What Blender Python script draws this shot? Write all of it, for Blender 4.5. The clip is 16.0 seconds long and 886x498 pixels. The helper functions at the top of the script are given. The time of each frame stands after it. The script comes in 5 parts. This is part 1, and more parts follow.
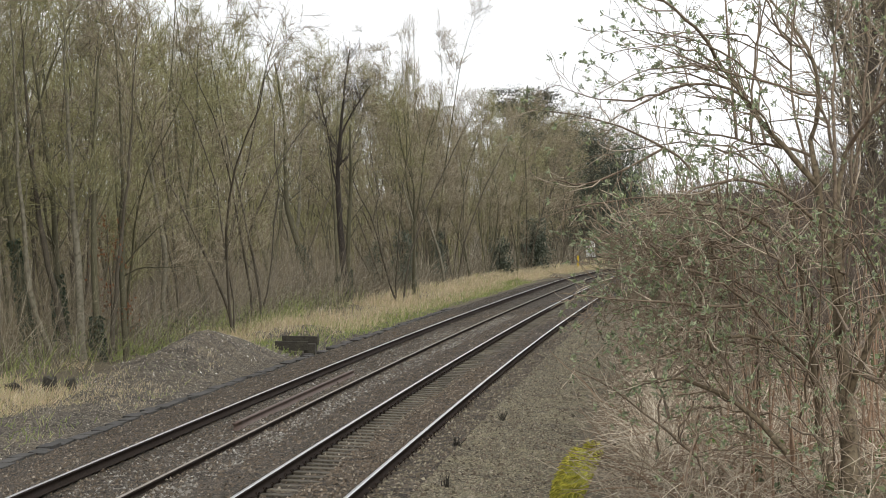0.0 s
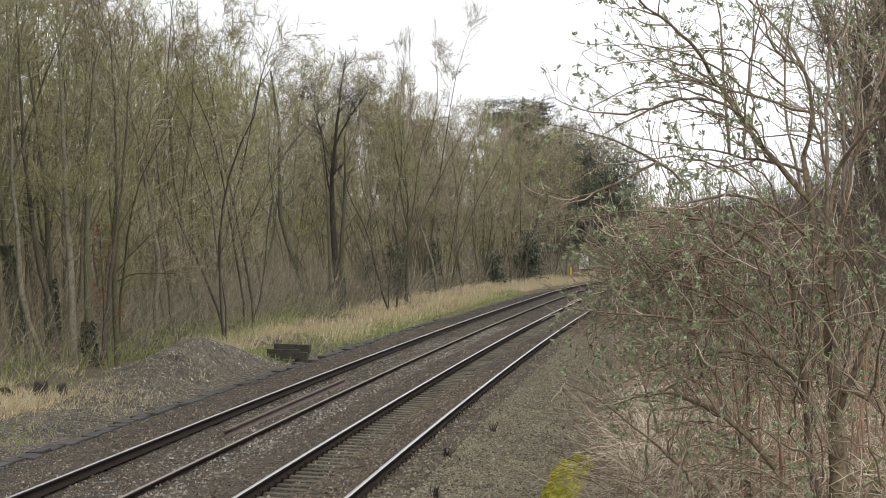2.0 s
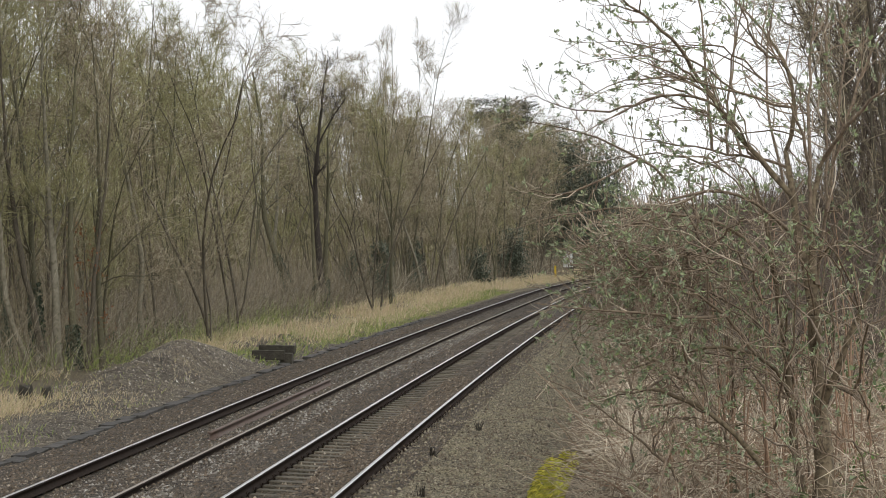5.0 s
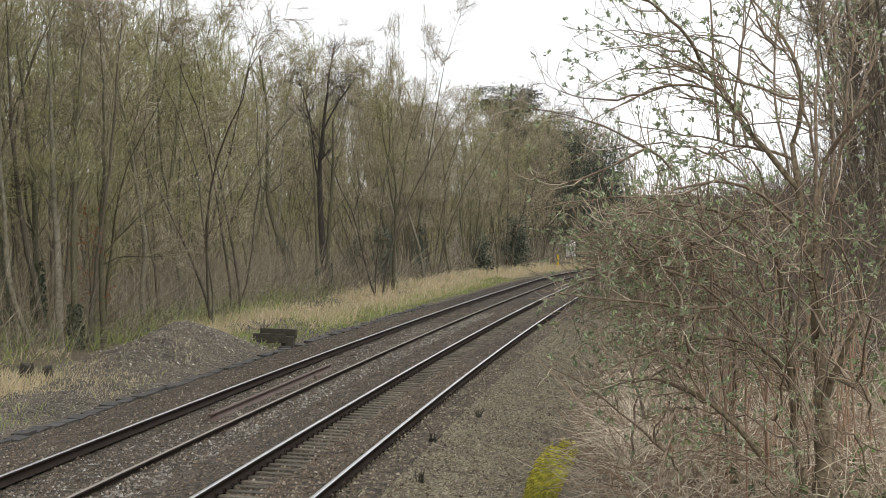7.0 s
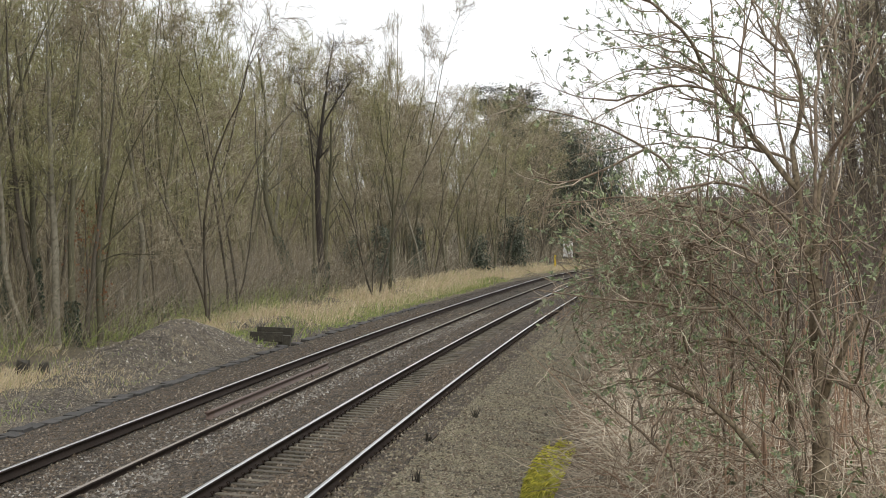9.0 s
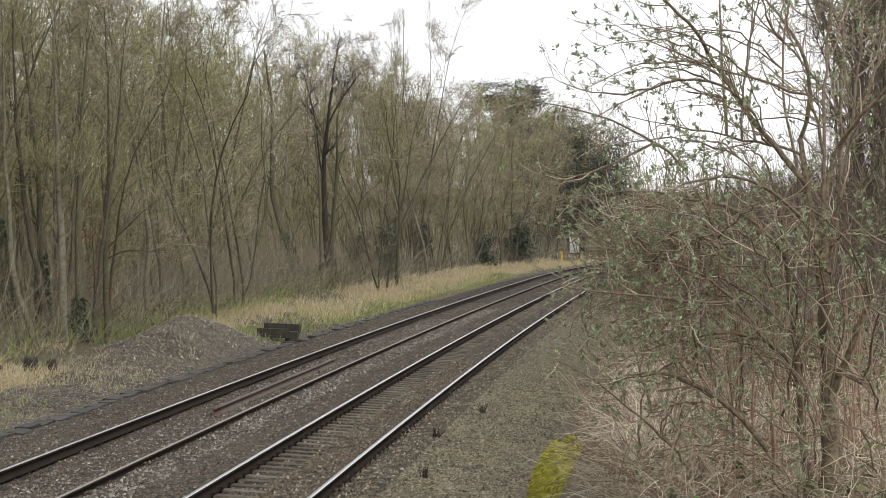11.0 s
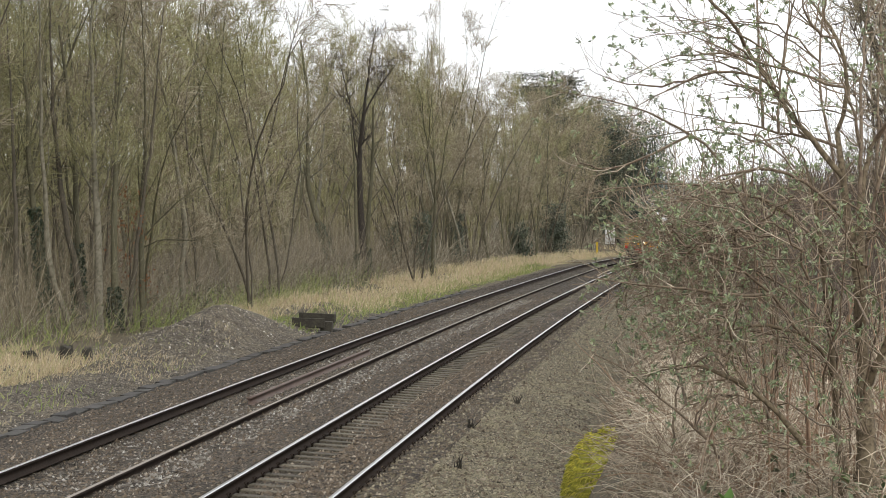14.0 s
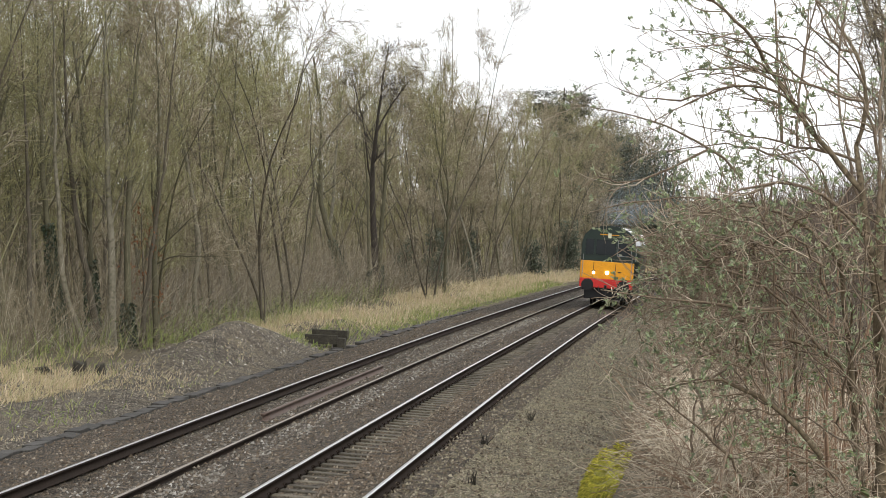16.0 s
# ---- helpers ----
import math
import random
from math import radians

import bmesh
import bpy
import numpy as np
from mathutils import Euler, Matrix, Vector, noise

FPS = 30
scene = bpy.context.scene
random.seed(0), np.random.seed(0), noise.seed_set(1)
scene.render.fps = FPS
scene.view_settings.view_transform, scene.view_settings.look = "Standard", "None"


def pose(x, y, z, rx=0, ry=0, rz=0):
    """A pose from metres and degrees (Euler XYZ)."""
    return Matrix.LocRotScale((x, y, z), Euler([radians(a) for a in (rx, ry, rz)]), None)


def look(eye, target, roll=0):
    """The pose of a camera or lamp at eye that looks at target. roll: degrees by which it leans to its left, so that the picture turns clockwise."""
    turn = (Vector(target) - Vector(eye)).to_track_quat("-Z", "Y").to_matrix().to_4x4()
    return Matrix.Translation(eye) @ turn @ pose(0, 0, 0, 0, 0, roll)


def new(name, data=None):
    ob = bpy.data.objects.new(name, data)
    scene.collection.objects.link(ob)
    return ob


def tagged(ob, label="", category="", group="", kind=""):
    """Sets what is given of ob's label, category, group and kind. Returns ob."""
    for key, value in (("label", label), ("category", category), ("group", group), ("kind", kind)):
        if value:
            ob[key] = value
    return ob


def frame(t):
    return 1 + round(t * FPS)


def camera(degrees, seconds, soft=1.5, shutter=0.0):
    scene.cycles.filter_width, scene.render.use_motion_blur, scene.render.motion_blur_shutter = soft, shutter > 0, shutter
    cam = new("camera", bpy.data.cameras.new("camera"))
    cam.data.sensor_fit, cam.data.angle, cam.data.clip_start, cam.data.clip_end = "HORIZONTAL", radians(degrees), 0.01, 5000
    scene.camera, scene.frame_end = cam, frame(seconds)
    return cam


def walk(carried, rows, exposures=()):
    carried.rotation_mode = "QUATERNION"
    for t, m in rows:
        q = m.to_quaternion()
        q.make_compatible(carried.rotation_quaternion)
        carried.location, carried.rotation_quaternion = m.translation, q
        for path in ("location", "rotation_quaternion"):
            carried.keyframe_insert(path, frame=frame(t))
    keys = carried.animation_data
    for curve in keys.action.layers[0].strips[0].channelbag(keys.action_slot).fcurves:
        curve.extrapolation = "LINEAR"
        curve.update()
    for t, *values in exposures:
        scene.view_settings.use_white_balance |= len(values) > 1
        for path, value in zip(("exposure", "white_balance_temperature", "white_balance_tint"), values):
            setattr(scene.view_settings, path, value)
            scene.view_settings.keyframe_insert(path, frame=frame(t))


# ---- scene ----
cam = camera(20.204, 16.0, 0.65)
# seconds, sideways, height, yaw, pitch, lean to the right
PATH = [
    (0.0, 0.021, 3.748, -0.161, -0.405, 1.611),
    (0.5, 0.023, 3.750, -0.042, -0.370, 1.770),
    (1.0, 0.025, 3.750, 0.045, -0.356, 1.737),
    (1.5, 0.028, 3.753, 0.048, -0.320, 1.467),
    (2.0, 0.031, 3.754, -0.318, -0.179, 0.845),
    (2.5, 0.029, 3.752, -0.615, -0.066, 0.663),
    (3.0, 0.027, 3.750, -0.815, 0.053, 0.737),
    (3.5, 0.026, 3.751, -0.883, 0.075, 0.678),
    (4.0, 0.029, 3.751, -0.839, 0.016, 0.825),
    (4.5, 0.031, 3.752, -0.752, -0.079, 1.109),
    (5.0, 0.032, 3.749, -0.686, -0.194, 1.386),
    (7.5, 0.020, 3.740, -0.631, -0.509, -0.046),
    (8.0, 0.016, 3.739, -0.662, -0.504, -0.221),
    (8.5, 0.015, 3.738, -0.692, -0.499, -0.146),
    (11.0, -0.000, 3.728, -0.535, -0.590, 0.045),
    (11.5, -0.000, 3.729, -0.319, -0.677, 0.369),
    (12.0, 0.001, 3.731, -0.128, -0.721, 0.206),
    (12.5, 0.000, 3.730, 0.000, -0.783, 0.000),
    (13.0, 0.000, 3.729, 0.118, -0.860, -0.011),
    (13.5, -0.002, 3.730, 0.182, -0.890, 0.166),
    (14.0, -0.000, 3.733, 0.278, -0.813, -0.231),
    (14.5, -0.002, 3.730, 0.332, -0.669, -0.639),
    (15.0, -0.013, 3.725, 0.426, -0.545, -0.749),
    (15.5, -0.024, 3.718, 0.485, -0.464, -0.289),
    (16.0, -0.038, 3.711, 0.554, -0.412, -0.310),
]
walk(cam, [(t, pose(x, 0, z, 0, 0, yaw) @ pose(0, 0, 0, 90 + pitch) @ pose(0, 0, 0, 0, 0, -lean))
           for t, x, z, yaw, pitch, lean in PATH], [(0.0, 0.07), (2.5, 0.05), (5.0, -0.06), (6.3, 0.03), (8.0, 0.08), (11.0, 0.08), (14.0, 0.2), (16.0, 0.2)])

# ---- sky and light: a bright, even overcast ----
world = bpy.data.worlds.new("sky")
scene.world = world
world.use_nodes = True
wn, wl = world.node_tree.nodes, world.node_tree.links
sky = wn.new("ShaderNodeTexSky")
sky.sky_type, sky.sun_disc = "NISHITA", False
sky.sun_elevation, sky.sun_rotation = radians(48), radians(150)
cloud = wn.new("ShaderNodeMix")
cloud.data_type = "RGBA"
cloud.inputs["Factor"].default_value = 0.93
cloud.inputs["B"].default_value = (11.2, 11.3, 11.6, 1)
wl.new(sky.outputs["Color"], cloud.inputs["A"])
wl.new(cloud.outputs["Result"], wn["Background"].inputs["Color"])
wn["Background"].inputs["Strength"].default_value = 0.11
sun = new("sun", bpy.data.lights.new("sun", "SUN"))
sun.data.energy, sun.data.angle, sun.data.color = 1.5, radians(12), (1.0, 0.97, 0.92)
sun.matrix_world = look((30, -52, 66), (0, 0, 0))


# ---- materials ----
def surf(name, a, b, scale=8.0, rough=0.85, bump=0.3, fine=60.0, c=None, island=0.0, rand=0.0, metal=0.0, big=0.6, dist=0.01, spec=0.3):
    """Two-scale procedural surface: colours a and b in patches, c in fine specks."""
    m = bpy.data.materials.new(name)
    m.use_nodes = True
    n, l = m.node_tree.nodes, m.node_tree.links
    p = n["Principled BSDF"]
    tc = n.new("ShaderNodeTexCoord")
    n1 = n.new("ShaderNodeTexNoise")
    n1.inputs["Scale"].default_value, n1.inputs["Detail"].default_value, n1.inputs["Roughness"].default_value = scale, 6, 0.65
    n2 = n.new("ShaderNodeTexNoise")
    n2.inputs["Scale"].default_value, n2.inputs["Detail"].default_value = fine, 3
    l.new(tc.outputs["Object"], n1.inputs["Vector"])
    l.new(tc.outputs["Object"], n2.inputs["Vector"])
    r1 = n.new("ShaderNodeMapRange")
    r1.inputs["From Min"].default_value, r1.inputs["From Max"].default_value = 0.5 - big * 0.25, 0.5 + big * 0.25
    l.new(n1.outputs["Fac"], r1.inputs["Value"])
    mix = n.new("ShaderNodeMix")
    mix.data_type = "RGBA"
    mix.inputs["A"].default_value, mix.inputs["B"].default_value = (*a, 1), (*b, 1)
    l.new(r1.outputs["Result"], mix.inputs["Factor"])
    out = mix.outputs["Result"]
    r2 = n.new("ShaderNodeMapRange")
    r2.inputs["From Min"].default_value, r2.inputs["From Max"].default_value = 0.45, 0.7
    l.new(n2.outputs["Fac"], r2.inputs["Value"])
    mix2 = n.new("ShaderNodeMix")
    mix2.data_type = "RGBA"
    mix2.inputs["B"].default_value = (*(c or [0.45 * x for x in a]), 1)
    l.new(r2.outputs["Result"], mix2.inputs["Factor"])
    l.new(out, mix2.inputs["A"])
    out = mix2.outputs["Result"]
    if island or rand:
        g = n.new("ShaderNodeNewGeometry" if island else "ShaderNodeObjectInfo")
        r3 = n.new("ShaderNodeMapRange")
        k = island or rand
        r3.inputs["To Min"].default_value, r3.inputs["To Max"].default_value = 1 - k, 1 + k
        l.new(g.outputs["Random Per Island" if island else "Random"], r3.inputs["Value"])
        hsv = n.new("ShaderNodeHueSaturation")
        l.new(r3.outputs["Result"], hsv.inputs["Value"])
        l.new(out, hsv.inputs["Color"])
        out = hsv.outputs["Color"]
    l.new(out, p.inputs["Base Color"])
    p.inputs["Roughness"].default_value, p.inputs["Metallic"].default_value = rough, metal
    p.inputs["Specular IOR Level"].default_value = spec
    if bump:
        bp = n.new("ShaderNodeBump")
        bp.inputs["Strength"].default_value, bp.inputs["Distance"].default_value = bump, dist
        l.new(n2.outputs["Fac"], bp.inputs["Height"])
        l.new(bp.outputs["Normal"], p.inputs["Normal"])
    return m


def ramp(name, cols, rough=0.8, spec=0.2, trans=0.0):
    """One of several colours for each separate leaf, blade or stone."""
    m = bpy.data.materials.new(name)
    m.use_nodes = True
    n, l = m.node_tree.nodes, m.node_tree.links
    p = n["Principled BSDF"]
    g = n.new("ShaderNodeNewGeometry")
    cr = n.new("ShaderNodeValToRGB")
    while len(cr.color_ramp.elements) < len(cols):
        cr.color_ramp.elements.new(0.5)
    for i, e in enumerate(cr.color_ramp.elements):
        e.position, e.color = i / max(1, len(cols) - 1), (*cols[i], 1)
    l.new(g.outputs["Random Per Island"], cr.inputs["Fac"])
    tc = n.new("ShaderNodeTexCoord")
    n1 = n.new("ShaderNodeTexNoise")
    n1.inputs["Scale"].default_value, n1.inputs["Detail"].default_value = 25, 4
    l.new(tc.outputs["Object"], n1.inputs["Vector"])
    r = n.new("ShaderNodeMapRange")
    r.inputs["To Min"].default_value, r.inputs["To Max"].default_value = 0.55, 1.45
    l.new(n1.outputs["Fac"], r.inputs["Value"])
    hsv = n.new("ShaderNodeHueSaturation")
    l.new(r.outputs["Result"], hsv.inputs["Value"])
    l.new(cr.outputs["Color"], hsv.inputs["Color"])
    l.new(hsv.outputs["Color"], p.inputs["Base Color"])
    p.inputs["Roughness"].default_value, p.inputs["Specular IOR Level"].default_value = rough, spec
    if trans:
        t = n.new("ShaderNodeBsdfTranslucent")
        l.new(hsv.outputs["Color"], t.inputs["Color"])
        mx = n.new("ShaderNodeMixShader")
        mx.inputs["Fac"].default_value = trans
        l.new(p.outputs["BSDF"], mx.inputs[1])
        l.new(t.outputs["BSDF"], mx.inputs[2])
        l.new(mx.outputs["Shader"], n["Material Output"].inputs["Surface"])
    return m


def gravel(name, cols, scale, rough=0.9, tint=None, patch=0.25, dist=0.03):
    """Packed broken stone: one colour for each cell, dark joints, broad stains."""
    m = bpy.data.materials.new(name)
    m.use_nodes = True
    n, l = m.node_tree.nodes, m.node_tree.links
    p = n["Principled BSDF"]
    tc = n.new("ShaderNodeTexCoord")
    v = n.new("ShaderNodeTexVoronoi")
    v.inputs["Scale"].default_value, v.inputs["Randomness"].default_value = scale, 1.0
    e = n.new("ShaderNodeTexVoronoi")
    e.feature = "DISTANCE_TO_EDGE"
    e.inputs["Scale"].default_value = scale
    l.new(tc.outputs["Object"], v.inputs["Vector"])
    l.new(tc.outputs["Object"], e.inputs["Vector"])
    sep = n.new("ShaderNodeSeparateColor")
    l.new(v.outputs["Color"], sep.inputs["Color"])
    cr = n.new("ShaderNodeValToRGB")
    while len(cr.color_ramp.elements) < len(cols):
        cr.color_ramp.elements.new(0.5)
    for i, k in enumerate(cr.color_ramp.elements):
        k.position, k.color = i / (len(cols) - 1), (*cols[i], 1)
    l.new(sep.outputs["Red"], cr.inputs["Fac"])
    gap = n.new("ShaderNodeMapRange")
    gap.inputs["From Max"].default_value = 0.12
    gap.inputs["To Min"].default_value = 0.12
    l.new(e.outputs["Distance"], gap.inputs["Value"])
    big = n.new("ShaderNodeTexNoise")
    big.inputs["Scale"].default_value, big.inputs["Detail"].default_value = 0.9, 6
    l.new(tc.outputs["Object"], big.inputs["Vector"])
    st = n.new("ShaderNodeMapRange")
    st.inputs["From Min"].default_value, st.inputs["From Max"].default_value = 0.3, 0.7
    st.inputs["To Min"].default_value, st.inputs["To Max"].default_value = 1 - patch, 1 + patch
    l.new(big.outputs["Fac"], st.inputs["Value"])
    mul = n.new("ShaderNodeMath")
    mul.operation = "MULTIPLY"
    l.new(gap.outputs["Result"], mul.inputs[0])
    l.new(st.outputs["Result"], mul.inputs[1])
    out = cr.outputs["Color"]
    if tint:
        mx = n.new("ShaderNodeMix")
        mx.data_type = "RGBA"
        mx.inputs["B"].default_value = (*tint, 1)
        r = n.new("ShaderNodeMapRange")
        r.inputs["From Min"].default_value, r.inputs["From Max"].default_value, r.inputs["To Max"].default_value = 0.46, 0.66, 0.65
        l.new(big.outputs["Fac"], r.inputs["Value"])
        l.new(r.outputs["Result"], mx.inputs["Factor"])
        l.new(out, mx.inputs["A"])
        out = mx.outputs["Result"]
    hsv = n.new("ShaderNodeHueSaturation")
    l.new(mul.outputs["Value"], hsv.inputs["Value"])
    l.new(out, hsv.inputs["Color"])
    l.new(hsv.outputs["Color"], p.inputs["Base Color"])
    p.inputs["Roughness"].default_value, p.inputs["Specular IOR Level"].default_value = rough, 0.25
    bp = n.new("ShaderNodeBump")
    bp.inputs["Strength"].default_value, bp.inputs["Distance"].default_value = 1.0, dist
    add = n.new("ShaderNodeMath")
    l.new(gap.outputs["Result"], add.inputs[0])
    l.new(sep.outputs["Green"], add.inputs[1])
    l.new(add.outputs["Value"], bp.inputs["Height"])
    l.new(bp.outputs["Normal"], p.inputs["Normal"])
    return m


def plain(name, col, rough=0.5, metal=0.0, glow=0.0):
    m = surf(name, col, [min(1, x * 1.15) for x in col], 6, rough, 0.05, 90, [x * 0.8 for x in col], metal=metal)
    if glow:
        m.node_tree.nodes["Principled BSDF"].inputs["Emission Color"].default_value = (1.0, 0.93, 0.75, 1)
        m.node_tree.nodes["Principled BSDF"].inputs["Emission Strength"].default_value = glow
    return m


M_EARTH = surf("leaf_litter_earth", (0.08, 0.066, 0.042), (0.135, 0.112, 0.066), 0.8, 0.95, 0.6, 14, (0.045, 0.037, 0.025), dist=0.04)
M_BALLAST = gravel("ballast_gravel", [(0.022, 0.018, 0.012), (0.058, 0.046, 0.032), (0.077, 0.061, 0.043), (0.104, 0.083, 0.059), (0.154, 0.128, 0.094)], 21)
M_CESS = gravel("dirty_ballast", [(0.055, 0.047, 0.03), (0.14, 0.12, 0.078), (0.185, 0.16, 0.104), (0.235, 0.205, 0.135), (0.36, 0.32, 0.215)], 19, tint=(0.2, 0.178, 0.105))
M_LITTER = surf("straw_litter", (0.27, 0.218, 0.15), (0.13, 0.1, 0.066), 3.0, 0.95, 0.8, 22, (0.072, 0.056, 0.036), dist=0.03)
M_TRUNK = surf("furrowed_elder_trunk", (0.135, 0.105, 0.066), (0.215, 0.172, 0.112), 7, 0.9, 1.0, 38, (0.06, 0.046, 0.03), dist=0.01)
M_SPOILBED = gravel("spoil_gravel", [(0.036, 0.031, 0.023), (0.088, 0.075, 0.055), (0.125, 0.106, 0.077), (0.165, 0.141, 0.104), (0.32, 0.285, 0.225)], 17, tint=(0.15, 0.122, 0.078))
M_STONE = ramp("ballast_stone", [(0.037, 0.028, 0.019), (0.106, 0.081, 0.057), (0.154, 0.121, 0.085), (0.080, 0.061, 0.042), (0.307, 0.265, 0.204)], 0.9)
M_CESSSTONE = ramp("dirty_stone", [(0.05, 0.043, 0.027), (0.14, 0.12, 0.08), (0.19, 0.164, 0.112), (0.10, 0.087, 0.058), (0.32, 0.285, 0.205), (0.16, 0.143, 0.085)], 0.9)
M_PALE = ramp("pale_stone", [(0.09, 0.08, 0.066), (0.24, 0.225, 0.195), (0.15, 0.135, 0.112), (0.4, 0.385, 0.344)], 0.9)
M_SPOIL = ramp("spoil_stone", [(0.06, 0.053, 0.044), (0.17, 0.145, 0.11), (0.10, 0.084, 0.062), (0.4, 0.365, 0.305), (0.15, 0.122, 0.085), (0.66, 0.63, 0.58)], 0.9)
M_STEEL = surf("worn_steel", (0.62, 0.62, 0.62), (0.5, 0.5, 0.5), 3, 0.28, 0.02, 40, (0.55, 0.54, 0.53), metal=1.0)
M_RUST = surf("rusty_rail", (0.024, 0.018, 0.014), (0.04, 0.028, 0.021), 5, 0.9, 0.3, 60, (0.014, 0.011, 0.009), spec=0.1)
M_TAN = surf("dull_rail_top", (0.2, 0.165, 0.13), (0.28, 0.24, 0.2), 5, 0.45, 0.1, 60, (0.13, 0.1, 0.08), metal=0.3)
M_RUST2 = surf("red_rust", (0.095, 0.062, 0.047), (0.14, 0.094, 0.07), 5, 0.7, 0.3, 60, (0.055, 0.037, 0.03), spec=0.5)
M_SLEEPER = surf("concrete_sleeper", (0.09, 0.078, 0.056), (0.132, 0.116, 0.085), 5, 0.9, 0.5, 30, (0.036, 0.030, 0.022), rand=0.35)
M_OLDCON = surf("dark_weathered_concrete", (0.05, 0.047, 0.043), (0.085, 0.08, 0.072), 4, 0.95, 0.5, 40, (0.03, 0.029, 0.026), rand=0.2)
M_TIMBER = surf("rotten_timber", (0.04, 0.036, 0.028), (0.075, 0.068, 0.05), 5, 0.95, 0.6, 50, (0.02, 0.018, 0.015), rand=0.2)
M_BARK_O = surf("mossy_olive_bark", (0.1, 0.095, 0.055), (0.15, 0.137, 0.085), 2.5, 0.9, 0.4, 30, (0.06, 0.055, 0.036), rand=0.22)
M_BARK_B = surf("brown_bark", (0.088, 0.075, 0.053), (0.128, 0.11, 0.08), 2.5, 0.9, 0.4, 30, (0.05, 0.044, 0.032), rand=0.2)
M_BARK_D = surf("dark_bark", (0.045, 0.037, 0.03), (0.065, 0.053, 0.042), 2.5, 0.9, 0.4, 30, (0.025, 0.022, 0.018), rand=0.15)
M_BARK_P = surf("pale_smooth_bark", (0.15, 0.136, 0.097), (0.22, 0.2, 0.15), 1.5, 0.85, 0.4, 10, (0.09, 0.082, 0.05), rand=0.15)
M_TWIG_O = ramp("olive_twigs", [(0.086, 0.081, 0.037), (0.230, 0.216, 0.098), (0.310, 0.293, 0.144), (0.172, 0.161, 0.078), (0.483, 0.460, 0.276)])
M_TWIG_B = ramp("brown_twigs", [(0.086, 0.069, 0.044), (0.230, 0.191, 0.121), (0.172, 0.145, 0.092), (0.345, 0.297, 0.201), (0.483, 0.431, 0.322)])
M_TWIG_G = ramp("grey_scrub", [(0.07, 0.06, 0.042), (0.2, 0.17, 0.12), (0.14, 0.12, 0.082), (0.29, 0.255, 0.18), (0.46, 0.42, 0.33)])
M_TWIG_P = ramp("purplish_shoots", [(0.07, 0.06, 0.05), (0.17, 0.147, 0.125), (0.11, 0.094, 0.08), (0.30, 0.265, 0.225), (0.15, 0.124, 0.112)])
M_TWIG_D = ramp("dark_twigs", [(0.04, 0.033, 0.027), (0.06, 0.05, 0.042)])
M_STRAW = ramp("dry_grass", [(0.7, 0.56, 0.37), (0.58, 0.49, 0.29), (0.86, 0.74, 0.54), (0.45, 0.45, 0.19), (0.78, 0.63, 0.44), (0.5, 0.41, 0.27)], trans=0.3)
M_GREEN = ramp("green_grass", [(0.2, 0.28, 0.075), (0.32, 0.39, 0.12), (0.52, 0.5, 0.24)], trans=0.3)
M_LEAF = ramp("fresh_leaves", [(0.16, 0.195, 0.11), (0.25, 0.3, 0.16), (0.12, 0.145, 0.088), (0.42, 0.47, 0.3), (0.28, 0.35, 0.14)], 0.5, 0.5, trans=0.35)
M_IVY = ramp("ivy_leaves", [(0.02, 0.034, 0.018), (0.035, 0.055, 0.026), (0.028, 0.042, 0.022)], 0.5, 0.4)
M_HOLLY = ramp("holly_leaves", [(0.035, 0.05, 0.03), (0.065, 0.085, 0.05), (0.05, 0.062, 0.036), (0.1, 0.12, 0.08)], 0.45, 0.5)
M_CONIFER = ramp("conifer_needles", [(0.03, 0.037, 0.025), (0.05, 0.056, 0.038), (0.07, 0.068, 0.048)], 0.8)
M_RUSSET = ramp("dead_beech_leaves", [(0.22, 0.09, 0.04), (0.3, 0.13, 0.06), (0.17, 0.07, 0.035)], 0.8, trans=0.3)
M_ELDER = surf("elder_bark", (0.172, 0.127, 0.088), (0.241, 0.190, 0.132), 6, 0.9, 0.7, 45, (0.092, 0.069, 0.050), dist=0.006)
M_SHOOT = ramp("elder_shoots", [(0.12, 0.09, 0.064), (0.30, 0.232, 0.165), (0.19, 0.142, 0.102), (0.56, 0.485, 0.37)])
M_CANE = ramp("dead_canes", [(0.08, 0.06, 0.04), (0.23, 0.178, 0.125), (0.34, 0.28, 0.2), (0.56, 0.49, 0.38), (0.15, 0.105, 0.075)])
M_REDCANE = ramp("reddish_shoots", [(0.245, 0.157, 0.107), (0.326, 0.221, 0.147), (0.204, 0.148, 0.107)])
M_PALECANE = ramp("bleached_stalks", [(0.2, 0.16, 0.11), (0.4, 0.33, 0.24), (0.62, 0.54, 0.41), (0.72, 0.65, 0.52), (0.3, 0.23, 0.16)])
M_MOSS = surf("bright_moss", (0.27, 0.265, 0.03), (0.38, 0.35, 0.055), 9, 0.95, 1.0, 40, (0.104, 0.111, 0.018), dist=0.03)


# ---- the line of the railway: near rail's running edge as x over y ----
def heading(y):
    return 0.08099 + 0.0003008 * y - 4.3e-7 * y * y if y < 170 else 0.08099 + 0.0003008 * 170 - 4.3e-7 * 28900 + 0.0014 * (y - 170) if y < 420 else 0.4697


YS = np.arange(-80, 1400, 1.0)
XS = np.array([heading(y) for y in YS])
XS = np.concatenate([[0], np.cumsum((XS[1:] + XS[:-1]) / 2)])
XS += -4.408 - np.interp(0, YS, XS)
HS = np.array([heading(y) for y in YS])


